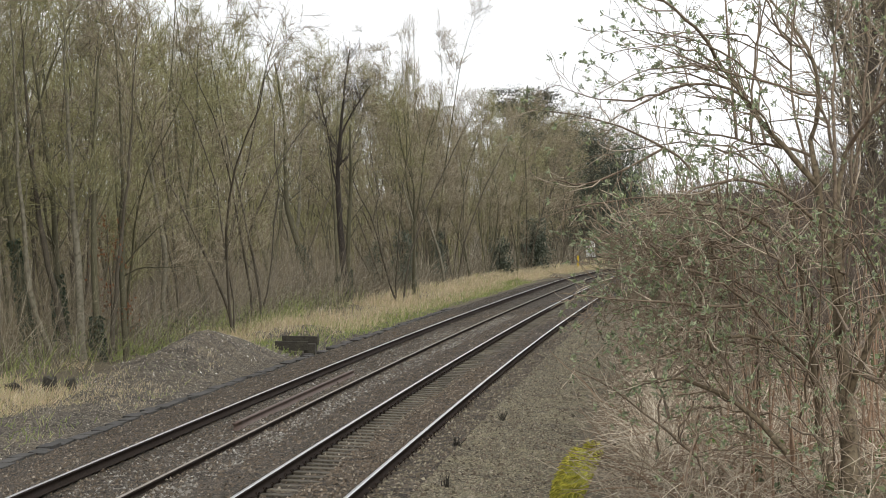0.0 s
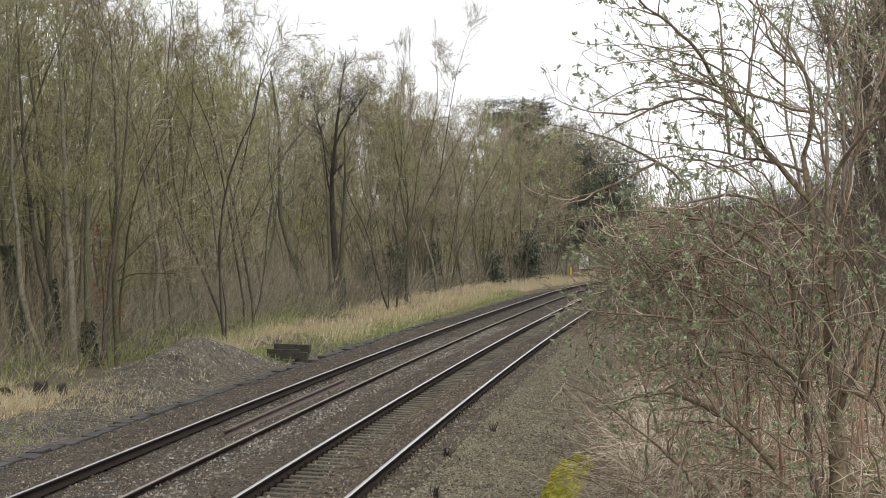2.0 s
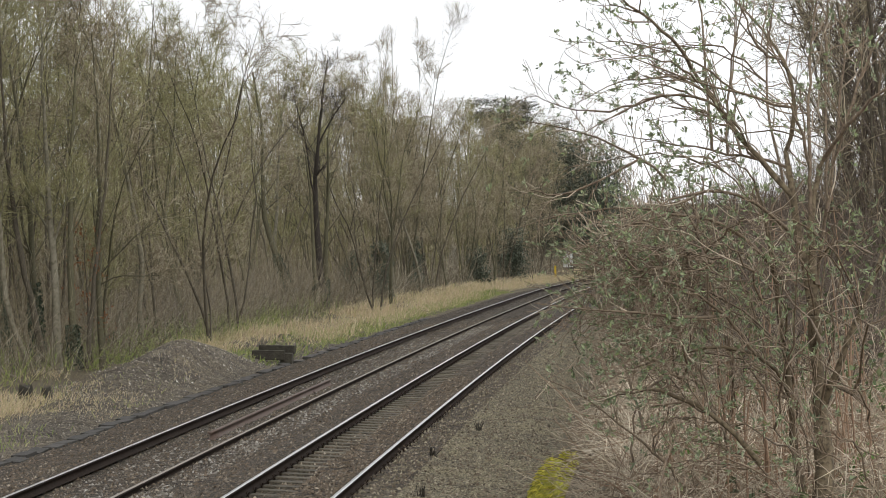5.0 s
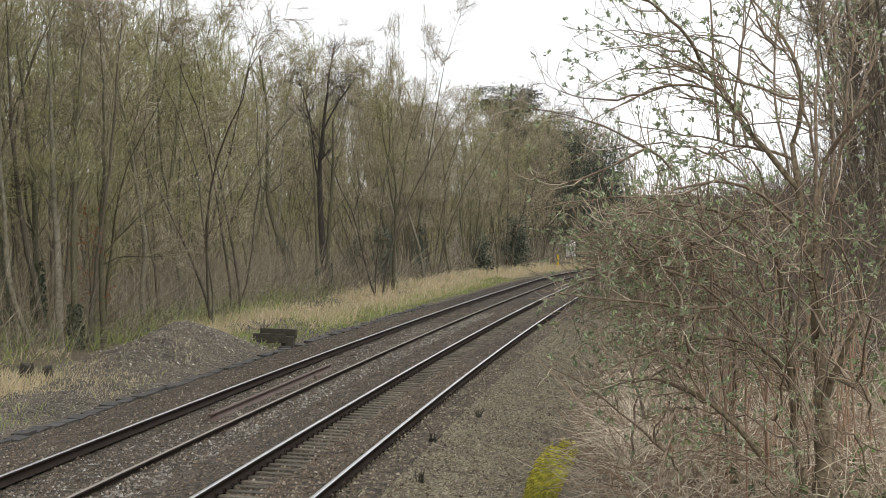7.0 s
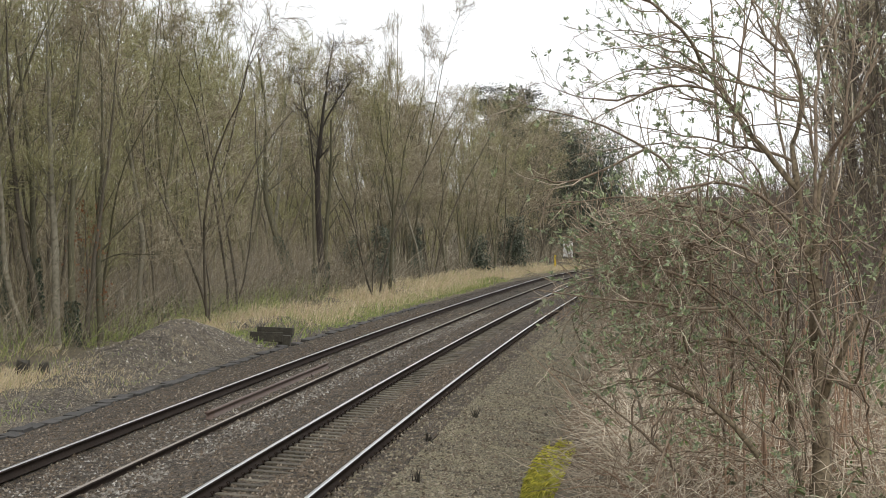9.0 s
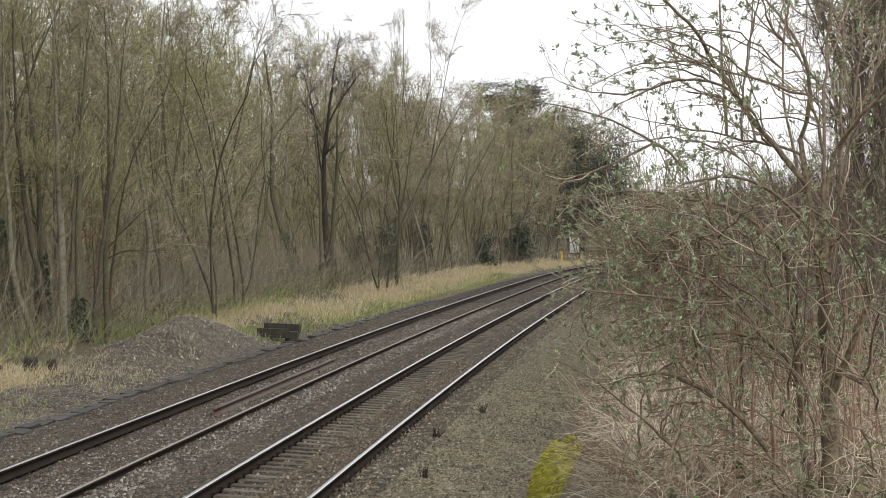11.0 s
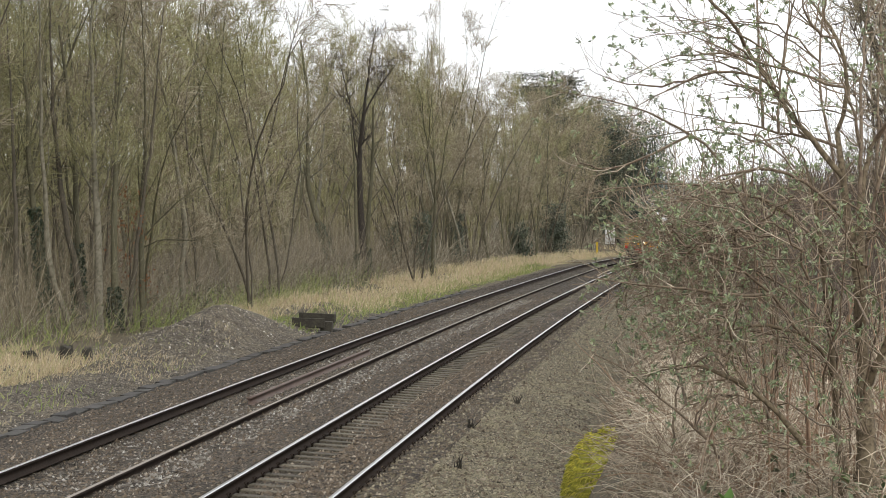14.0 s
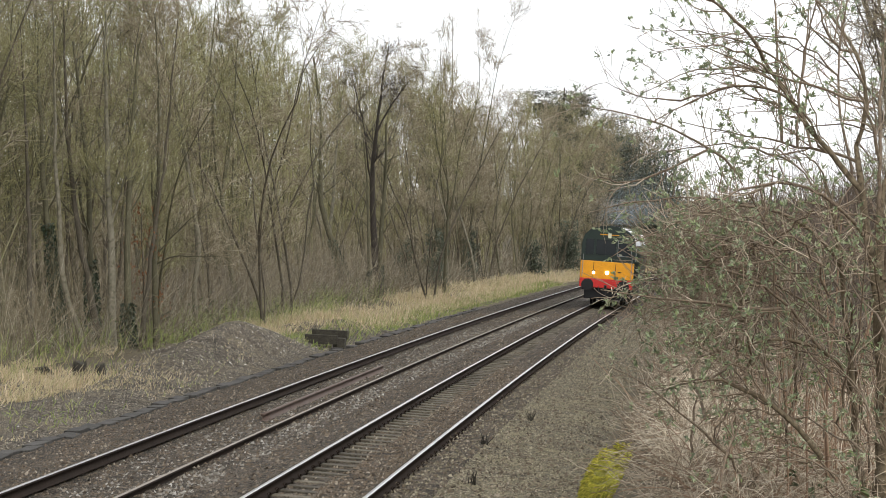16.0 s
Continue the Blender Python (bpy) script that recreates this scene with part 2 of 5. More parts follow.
def line(o, y, z=0.0):
    """Points o metres to the left of the near rail, at y along it."""
    o, y = np.broadcast_arrays(np.asarray(o, float), np.asarray(y, float))
    x, h = np.interp(y, YS, XS), np.interp(y, YS, HS)
    n = np.sqrt(1 + h * h)
    return np.stack([x - o / n, y + o * h / n, np.broadcast_to(z, o.shape)], -1)


def off(x, y):
    """How far left of the near rail the place (x, y) lies."""
    return float(np.interp(y, YS, XS)) - x


def smooth(t):
    t = np.clip(t, 0, 1)
    return t * t * (3 - 2 * t)


BED_O = (-2.9, -1.3, -0.6, -0.05, 0.1, 0.5, 0.8, 0.92, 1.43, 1.52, 1.6, 2.05, 2.5, 3.0, 3.415, 3.6, 4.165, 4.75, 4.95, 5.4, 6.8, 7.75)
BED_Z = (-0.44, -0.28, -0.16, -0.17, -0.15, -0.11, -0.09, -0.12, -0.102, -0.065, -0.025, -0.005, -0.07, -0.10, -0.11, -0.12, -0.15, -0.14, -0.09, -0.1, -0.31, -0.37)


def bed(o):
    return np.interp(o, BED_O, BED_Z)


def ground_z(o, y):
    o, y = np.broadcast_arrays(np.asarray(o, float), np.asarray(y, float))
    z = np.interp(o, [-2.9, 7.75], [-0.5, -0.42]) + 0 * y
    right = 2.55 * smooth((-o - 2.7) / 1.9) + np.clip(-o - 5, 0, 60) * 0.03 + 2.5 * smooth((y - 40) / 120) * smooth((-o - 5) / 12)
    right = right + 0.45 * smooth((y - 16) / 9) * smooth((-o - 4.9) / 2.0) * (1 - smooth((y - 32) / 16))
    left = 0.25 * smooth((o - 7.7) / 2) + 0.5 * smooth((o - 10) / 3) + 8.5 * smooth((o - 15) / 60) * (1 - 0.85 * smooth((y - 270) / 110))
    left = left + 1.05 * np.exp(-((y - 75.0) / 7.0) ** 2 - ((o - 9.7) / 1.2) ** 2) + 0.35 * np.exp(-((y - 96) / 5) ** 2 - ((o - 9.9) / 1.2) ** 2)
    z = z + np.where(o < -2.7, right, 0) + np.where(o > 7.7, left, 0)
    z = z + 0.05 * np.sin(o * 1.7 + y * 0.9) * np.cos(y * 0.53 - o) * (np.abs(o - 2.4) > 5.6)
    return z + 13 * smooth((y - 450) / 500) + 3 * smooth((np.abs(o) - 90) / 200)


# ---- mesh helpers ----
class Geo:
    """Gathers strands, leaves and stones as arrays, for one mesh."""

    def __init__(self):
        self.v, self.f3, self.f4, self.n = [], [], [], 0

    def add(self, v, f):
        v = np.asarray(v, float).reshape(-1, 3)
        f = np.asarray(f, int)
        (self.f3 if f.shape[1] == 3 else self.f4).append(f + self.n)
        self.v.append(v)
        self.n += len(v)

    def tubes(self, P, R, sides=3):
        """P: strands x points x 3; R: strands x points."""
        N, K, _ = P.shape
        T = P[:, -1] - P[:, 0]
        T /= np.linalg.norm(T, axis=1, keepdims=True) + 1e-9
        ref = np.where(np.abs(T[:, 2:3]) > 0.8, [[1.0, 0, 0]], [[0, 0, 1.0]])
        A = np.cross(T, ref)
        A /= np.linalg.norm(A, axis=1, keepdims=True) + 1e-9
        B = np.cross(T, A)
        a = np.arange(sides) * 2 * np.pi / sides
        ring = np.cos(a)[None, None, :, None] * A[:, None, None, :] + np.sin(a)[None, None, :, None] * B[:, None, None, :]
        V = P[:, :, None, :] + R[:, :, None, None] * ring
        i = np.arange(N)[:, None, None] * K * sides + np.arange(K - 1)[None, :, None] * sides
        s, t = np.arange(sides)[None, None, :], (np.arange(sides)[None, None, :] + 1) % sides
        F = np.stack([i + s, i + t, i + sides + t, i + sides + s], -1).reshape(-1, 4)
        self.add(V, F)
        return self

    def spikes(self, P, R):
        """Twigs of one length each, three-sided, running out to a point."""
        N = len(P)
        A0, B0 = P[:, 0], P[:, -1]
        T = unit(B0 - A0)
        X = unit(np.cross(T, np.where(np.abs(T[:, 2:3]) > 0.8, [[1.0, 0, 0]], [[0, 0, 1.0]])))
        Y = np.cross(T, X)
        r = R[:, :1] * 1.25
        V = np.stack([A0 + r * X, A0 + r * (-0.5 * X + 0.866 * Y), A0 + r * (-0.5 * X - 0.866 * Y), B0], 1)
        i = np.arange(N)[:, None] * 4
        self.add(V, np.concatenate([i + f for f in ([0, 1, 3], [1, 2, 3], [2, 0, 3])]))
        return self

    def leaves(self, C, D, U, L, W, fold=0.25):
        """Leaf of two halves at C, along D, across U; each folded at its midrib."""
        N = len(C)
        L, W = np.broadcast_to(L, N)[:, None], np.broadcast_to(W, N)[:, None]
        S = np.cross(D, U)
        V = np.stack([C, C + D * L * 0.45 + S * W * 0.5 + U * W * fold, C + D * L, C + D * L * 0.45 - S * W * 0.5 + U * W * fold], 1)
        i = np.arange(N)[:, None] * 4
        self.add(V, np.concatenate([i + [0, 1, 2], i + [0, 2, 3]]))
        return self

    def stones(self, C, r):
        """Irregular broken stones, open below where they are bedded."""
        N = len(C)
        o = np.array([(1, 0, -0.3), (0, 1, -0.3), (-1, 0, -0.3), (0, -1, -0.3), (0.2, 0.1, 0.8)], float)
        V = C[:, None] + o[None] * (np.asarray(r).reshape(-1, 1, 1)) * RNG.uniform(0.55, 1.35, (N, 5, 1)) + RNG.normal(0, 0.28, (N, 5, 3)) * np.asarray(r).reshape(-1, 1, 1)
        i = np.arange(N)[:, None] * 5
        F = [(0, 1, 4), (1, 2, 4), (2, 3, 4), (3, 0, 4)]
        self.add(V, np.concatenate([i + f for f in F]))
        return self

    def mesh(self, name, *mats):
        me = bpy.data.meshes.new(name)
        V = np.concatenate(self.v)
        faces = [f for f in (np.concatenate(self.f3) if self.f3 else None, np.concatenate(self.f4) if self.f4 else None) if f is not None]
        loops = np.concatenate([f.ravel() for f in faces])
        tot = np.concatenate([np.full(len(f), f.shape[1]) for f in faces])
        me.vertices.add(len(V))
        me.vertices.foreach_set("co", V.ravel().astype(np.float32))
        me.loops.add(len(loops))
        me.loops.foreach_set("vertex_index", loops.astype(np.int32))
        me.polygons.add(len(tot))
        me.polygons.foreach_set("loop_start", np.concatenate([[0], np.cumsum(tot)[:-1]]).astype(np.int32))
        me.update(calc_edges=True)
        for m in mats:
            me.materials.append(m)
        return me


RNG = np.random.default_rng(7)


def unit(v):
    return v / (np.linalg.norm(v, axis=-1, keepdims=True) + 1e-9)


def strands(S, D, L, K, up=0.0, jit=0.1, drop=0.0):
    """Crooked strands from S along D, of length L, bending up (or down)."""
    N = len(S)
    P = np.empty((N, K, 3))
    P[:, 0] = S
    D = unit(D)
    st = (np.broadcast_to(L, N) / (K - 1))[:, None]
    for k in range(1, K):
        D = unit(D + RNG.normal(0, jit, (N, 3)) + np.array([0, 0, up - drop * k]))
        P[:, k] = P[:, k - 1] + D * st
    return P


def grow(P, R, n, u0, u1, ang, L, K, up, jit=0.1, rf=0.55, tip=0.35, taper=0.5):
    """n side shoots on each strand, between u0 and u1 of its length."""
    N, K0, _ = P.shape
    u = RNG.uniform(u0, u1, (N, n)) * (K0 - 1)
    i = np.minimum(u.astype(int), K0 - 2)
    w = (u - i)[..., None]
    r = np.arange(N)[:, None]
    S = P[r, i] * (1 - w) + P[r, i + 1] * w
    T = unit(P[r, i + 1] - P[r, i])
    rad = R[r, i] * (1 - w[..., 0]) + R[r, i + 1] * w[..., 0]
    X = unit(np.cross(T, RNG.normal(0, 1, T.shape)))
    a = np.radians(RNG.normal(ang, 9, (N, n)))[..., None]
    D = np.cos(a) * T + np.sin(a) * X
    ln = np.broadcast_to(L, (N,))[:, None] * RNG.uniform(0.55, 1.15, (N, n)) * (1 - taper * u / (K0 - 1))
    Q = strands(S.reshape(-1, 3), D.reshape(-1, 3), ln.ravel(), K, up, jit)
    r0 = rad.ravel() * rf
    return Q, r0[:, None] * np.linspace(1, tip, K)[None]


def part(name, me, parent=None, label=""):
    ob = new(name, me)
    ob.parent = parent
    return tagged(ob, label)


def base(name, label, category, m=None, group="", kind=""):
    ob = new(name)
    ob.empty_display_size = 0.2
    if m is not None:
        ob.matrix_basis = m
    return tagged(ob, label, category, group, kind)


def boxes(name, parts, *mats, bevel=0.0, idx=None):
    """A mesh of bevelled blocks: (x0, x1, y0, y1, z0, z1)."""
    bm = bmesh.new()
    for j, (x0, x1, y0, y1, z0, z1) in enumerate(parts):
        r = bmesh.ops.create_cube(bm, size=1)
        bmesh.ops.scale(bm, vec=(x1 - x0, y1 - y0, z1 - z0), verts=r["verts"])
        bmesh.ops.translate(bm, vec=((x0 + x1) / 2, (y0 + y1) / 2, (z0 + z1) / 2), verts=r["verts"])
        if idx:
            for f in {f for v in r["verts"] for f in v.link_faces}:
                f.material_index = idx[j]
    if bevel:
        bmesh.ops.bevel(bm, geom=list(bm.edges), offset=bevel, segments=2, affect="EDGES", profile=0.6)
    me = bpy.data.meshes.new(name)
    bm.to_mesh(me)
    bm.free()
    for m in mats:
        me.materials.append(m)
    return me


# ---- ground ----
def sheet(name, os_, ys, zf, mat):
    g = Geo()
    O, Y = np.meshgrid(os_, ys)
    P = line(O, Y)
    P[..., 2] = zf(O, Y)
    a, b = O.shape
    i = np.arange(a - 1)[:, None] * b + np.arange(b - 1)[None]
    g.add(P, np.stack([i + 1, i, i + b, i + b + 1], -1).reshape(-1, 4))
    me = g.mesh(name, mat)
    for p in me.polygons:
        p.use_smooth = True
    return new(name, me)


ground = sheet("ground", np.concatenate([[-2500, -900, -300], np.arange(-110, -20, 6), np.arange(-20, -7, 1), np.arange(-7, -2.6, 0.25), [-1, 2, 5], np.arange(7.3, 14, 0.25), np.arange(14, 40, 1.5), np.arange(40, 120, 8), [300, 900, 2500]]),
               np.concatenate([[-79, -40, -20], np.arange(-10, 130, 1), np.arange(130, 260, 4), np.arange(260, 1000, 30), [1200, 1390]]), ground_z, M_EARTH)
tagged(ground, "brown earth with leaf litter and dry grass roots", "ground", kind="structure")


def bed_z(o, y):
    return bed(o) + 0.018 * np.sin(o * 9 + y * 3.1) * np.sin(y * 4.3 - o * 5) + 0.012 * np.sin(y * 8.7 + o * 3)


ballast = sheet("ballast_bed", np.arange(-0.75, 7.76, 0.15), np.concatenate([np.arange(-60, 24, 4), np.arange(24, 90, 0.4), np.arange(90, 200, 1.5), np.arange(200, 600, 10)]), bed_z, M_BALLAST)
cess = sheet("cess", np.linspace(-2.9, -0.75, 15), np.concatenate([np.arange(-60, 24, 4), np.arange(24, 90, 0.4), np.arange(90, 200, 1.5), np.arange(200, 600, 10)]), bed_z, M_CESS)
tagged(cess, "brown dirty ballast path beside the track", "ballast", kind="structure")
spoil = sheet("spoil_ground", np.linspace(7.8, 11.3, 22), np.arange(40, 104, 0.4), lambda o, y: ground_z(o, y) + 0.03 * smooth((o - 7.8) / 0.3) * smooth((11.3 - o) / 0.4) * smooth((104 - y) / 5) - 0.004 + 0.02 * np.sin(o * 8) * np.sin(y * 6), M_SPOILBED)
tagged(spoil, "grey and brown spoil gravel beside the line", "gravel", kind="structure")
tagged(ballast, "grey-brown crushed stone track ballast", "ballast", kind="structure")


# ---- the two tracks ----
def rail_mesh(name, o, top, y0, y1, shine, step=2.0, head=None):
    prof = [(-0.035, 0), (-0.036, -0.035), (-0.01, -0.05), (-0.01, -0.125), (-0.07, -0.15), (-0.07, -0.16), (0.07, -0.16), (0.07, -0.15), (0.01, -0.125), (0.01, -0.05), (0.036, -0.035), (0.035, 0)]
    ys = np.arange(y0, y1 + 0.01, step)
    g = Geo()
    k = len(prof)
    P = np.stack([line(o + a, ys, top + b) for a, b in prof], 1)
    i = np.arange(len(ys) - 1)[:, None] * k
    j = np.arange(k)[None]
    g.add(P, np.stack([i + j, i + (j + 1) % k, i + k + (j + 1) % k, i + k + j], -1).reshape(-1, 4))
    g.f4.append(np.array([[0, 11, 10, 1], [1, 10, 9, 2], [2, 9, 8, 3], [3, 8, 7, 4]]))
    me = g.mesh(name, M_RUST if shine else M_RUST2, head or M_STEEL)
    if shine:
        for p in me.polygons:
            if p.index % k == 11 and p.index < (len(ys) - 1) * k:
                p.material_index = 1
    return me


CANT_N, CANT_F = 0.107, 0.088
near_track = base("railway_track", "near railway track with shiny rails on concrete sleepers", "railway track")
far_track = base("railway_track", "far railway track with rails half sunk in brown ballast", "railway track")
part("rail", rail_mesh("rail", 0.0, 0.0, -60, 600, True), near_track)
part("rail", rail_mesh("rail", 1.505, CANT_N, -60, 600, True), near_track)
part("rail", rail_mesh("rail", 3.415, 0.0, -60, 600, True, head=M_TAN), far_track)
part("rail", rail_mesh("rail", 4.92, CANT_F, -60, 600, True), far_track)
loose = new("loose_rail", rail_mesh("loose_rail", 4.12, 0.015, 49.6, 68.0, False, 0.92))
tagged(loose, "long rusty spare rail lying between the running rails", "rail")


def track_pose(o, y, z, roll=0.0):
    p = line(o, y)
    return pose(p[0], p[1], z, 0, 0, -math.degrees(math.atan(float(np.interp(y, YS, HS))))) @ pose(0, 0, 0, 0, roll, 0)


sleeper_me = boxes("sleeper", [(-1.25, 1.25, -0.125, 0.125, -0.2, 0.0)], M_SLEEPER, bevel=0.02)
cant_deg = math.degrees(math.atan(CANT_N / 1.505))
for i in range(208):
    y = 28 + i * 0.673
    s = part("sleeper", sleeper_me, near_track)
    s.matrix_basis = track_pose(0.7525, y, CANT_N / 2 - 0.165, cant_deg) @ pose(0, 0, RNG.normal(0, 0.003), 0, RNG.normal(0, 0.2), RNG.normal(0, 0.4))


ring = np.linspace(0, 1.6 * np.pi, 7)
clip_me = Geo().tubes(np.stack([0.02 * np.sin(ring * 2), 0.052 * np.cos(ring), 0.042 * np.sin(ring)], -1)[None], np.full((1, 7), 0.01), 4).mesh("rail_clip", M_RUST)
for o, top in ((1.385, CANT_N), (-0.12, 0.0)):
    for i in range(142):
        part("rail_clip", clip_me, near_track).matrix_basis = track_pose(o, 28 + i * 0.673, top - 0.115)

# ---- verge: cable trough, spoil, stones ----
trough = base("cable_trough", "line of dark weathered concrete trough lids beside the ballast", "cable trough")
lid_me = boxes("lid", [(-0.16, 0.16, -0.485, 0.485, -0.10, 0.0)], M_OLDCON, bevel=0.012)
for i in range(95):
    y = 36 + i * 1.0
    if 86 < y < 89 or RNG.random() < 0.06:
        continue
    s = part("lid", lid_me, trough)
    s.matrix_basis = track_pose(7.74 + RNG.normal(0, 0.05), y, -0.312 + RNG.normal(0, 0.01)) @ pose(0, 0, 0, RNG.normal(0, 0.8), RNG.normal(0, 3), RNG.normal(0, 2))


def stone_field(name, n, o0, o1, y0, y1, zf, r0, r1, mat, label, cat, near=1.6):
    u = RNG.random(n) ** near
    y = y0 + (y1 - y0) * u
    o = RNG.uniform(o0, o1, n)
    P = line(o, y)
    P[:, 2] = zf(o, y) + RNG.uniform(-0.3, 0.5, n) * r0
    g = Geo().stones(P, RNG.uniform(r0, r1, n))
    ob = new(name, g.mesh(name, mat))
    return tagged(ob, label, cat, kind="stuff")


stone_field("ballast_stones", 42000, -2.8, 7.6, 30, 120, bed_z, 0.014, 0.036, M_STONE, "loose grey-brown ballast stones", "stones")
stone_field("pale_stones", 2300, 2.6, 3.3, 34, 110, bed_z, 0.018, 0.04, M_PALE, "pale fresh stones along the rail", "stones", 1.3)
stone_field("pale_stones", 2200, 3.5, 4.8, 34, 100, bed_z, 0.018, 0.034, M_PALE, "pale brown stones between the rails", "stones", 1.3)
stone_field("spoil_stones", 13000, 8.1, 11.4, 44, 100, ground_z, 0.014, 0.038, M_SPOIL, "grey spoil stones on the verge", "stones", 1.0)
stone_field("spoil_stones", 9000, 8.1, 10.9, 63, 84, ground_z, 0.016, 0.045, M_SPOIL, "grey and whitish spoil stones on the heap", "stones", 1.0)
stone_field("spoil_stones", 7000, 7.95, 11.0, 44, 67, ground_z, 0.01, 0.026, M_SPOIL, "small pale chippings on the verge", "stones", 1.0)
stone_field("cess_stones", 16000, -2.6, -0.1, 26, 105, bed_z, 0.014, 0.033, M_CESSSTONE, "dirty olive-brown ballast stones on the path", "stones", 1.7)
stone_field("ballast_stones", 9000, -0.1, 1.0, 28, 70, bed_z, 0.014, 0.03, M_STONE, "brown ballast stones between the near rails", "stones", 1.25)


# ---- grasses ----
def grass(name, n, o0, o1, y0, y1, h, mat, label, thin=0.006, keep=None):
    y = RNG.uniform(y0, y1, n)
    o = RNG.uniform(o0, o1, n)
    if keep is not None:
        k = keep(o, y)
        o, y = o[k], y[k]
    S = line(o, y)
    S[:, 2] = ground_z(o, y) - 0.03
    D = unit(np.stack([RNG.normal(0.1, 0.45, len(o)), RNG.normal(0, 0.45, len(o)), np.ones(len(o))], -1))
    P = strands(S, D, h * RNG.uniform(0.4, 1.25, len(o)), 3, -0.12, 0.16)
    g = Geo().tubes(P, thin * np.array([1, 0.8, 0.2])[None] * RNG.uniform(0.7, 1.3, (len(o), 1)), 3)
    return tagged(new(name, g.mesh(name, mat)), label, "grass", kind="stuff")


def patch(scale, level, shift=0.0):
    def keep(o, y):
        return np.sin(y / scale + shift) + np.sin(o * 1.3 + y * 0.31 / scale + shift) + RNG.normal(0, 0.5, len(o)) > level
    return keep


def clear_mound(o, y):
    """Off the bare face of the spoil heap."""
    return ((y - 74) / 9) ** 2 + ((o - 9.5) / 1.35) ** 2 + RNG.normal(0, 0.15, len(o)) > 1


def tufts(scale, level, shift=0.0):
    p = patch(scale, level, shift)
    return lambda o, y: p(o, y) & clear_mound(o, y)


grass("dry_grass", 8500, 10.3, 12.4, 46, 69, 0.34, M_STRAW, "straw-coloured tussock grass at the wood's edge", 0.008, keep=tufts(2.2, -0.15))
grass("dry_grass", 6500, 8.2, 11.0, 44, 70, 0.17, M_STRAW, "short withered grass on the gravel", 0.006, keep=tufts(3.0, 0.1))
grass("dry_grass", 14500, 8.5, 12.3, 84, 262, 0.45, M_STRAW, "tall straw-coloured grass strip beside the ballast", 0.013, keep=patch(5.0, -0.9))
grass("dry_grass", 3800, 9.6, 12.2, 112, 190, 0.6, M_STRAW, "pale flattened hay-coloured tussocks", 0.014, keep=patch(4.0, 0.1, 0.6))
grass("green_grass", 4200, 8.1, 9.7, 82, 190, 0.3, M_GREEN, "fresh green grass along the ballast edge", 0.012)
grass("green_grass", 3000, 8.3, 12.3, 46, 92, 0.25, M_GREEN, "green tufts among gravel", 0.008, keep=tufts(2.0, 0.9, 1.0))
grass("dry_grass", 3200, 10.6, 12.2, 80, 104, 0.4, M_STRAW, "straw grass behind the spoil heap", 0.009, keep=patch(2.0, -0.6, 2.0))
grass("dry_grass", 1500, 8.5, 10.6, 66, 84, 0.16, M_STRAW, "thin withered tufts on the spoil heap", 0.0055, keep=patch(1.4, 0.5, 0.8))
grass("green_grass", 900, 8.6, 10.4, 66, 82, 0.13, M_GREEN, "low green weeds on the spoil heap", 0.006, keep=patch(1.1, 1.0, 2.2))
grass("dry_grass", 3500, 7.95, 10.6, 42, 66, 0.09, M_CANE, "flattened dead stems on the verge gravel", 0.006, keep=patch(2.5, -0.2, 1.3))


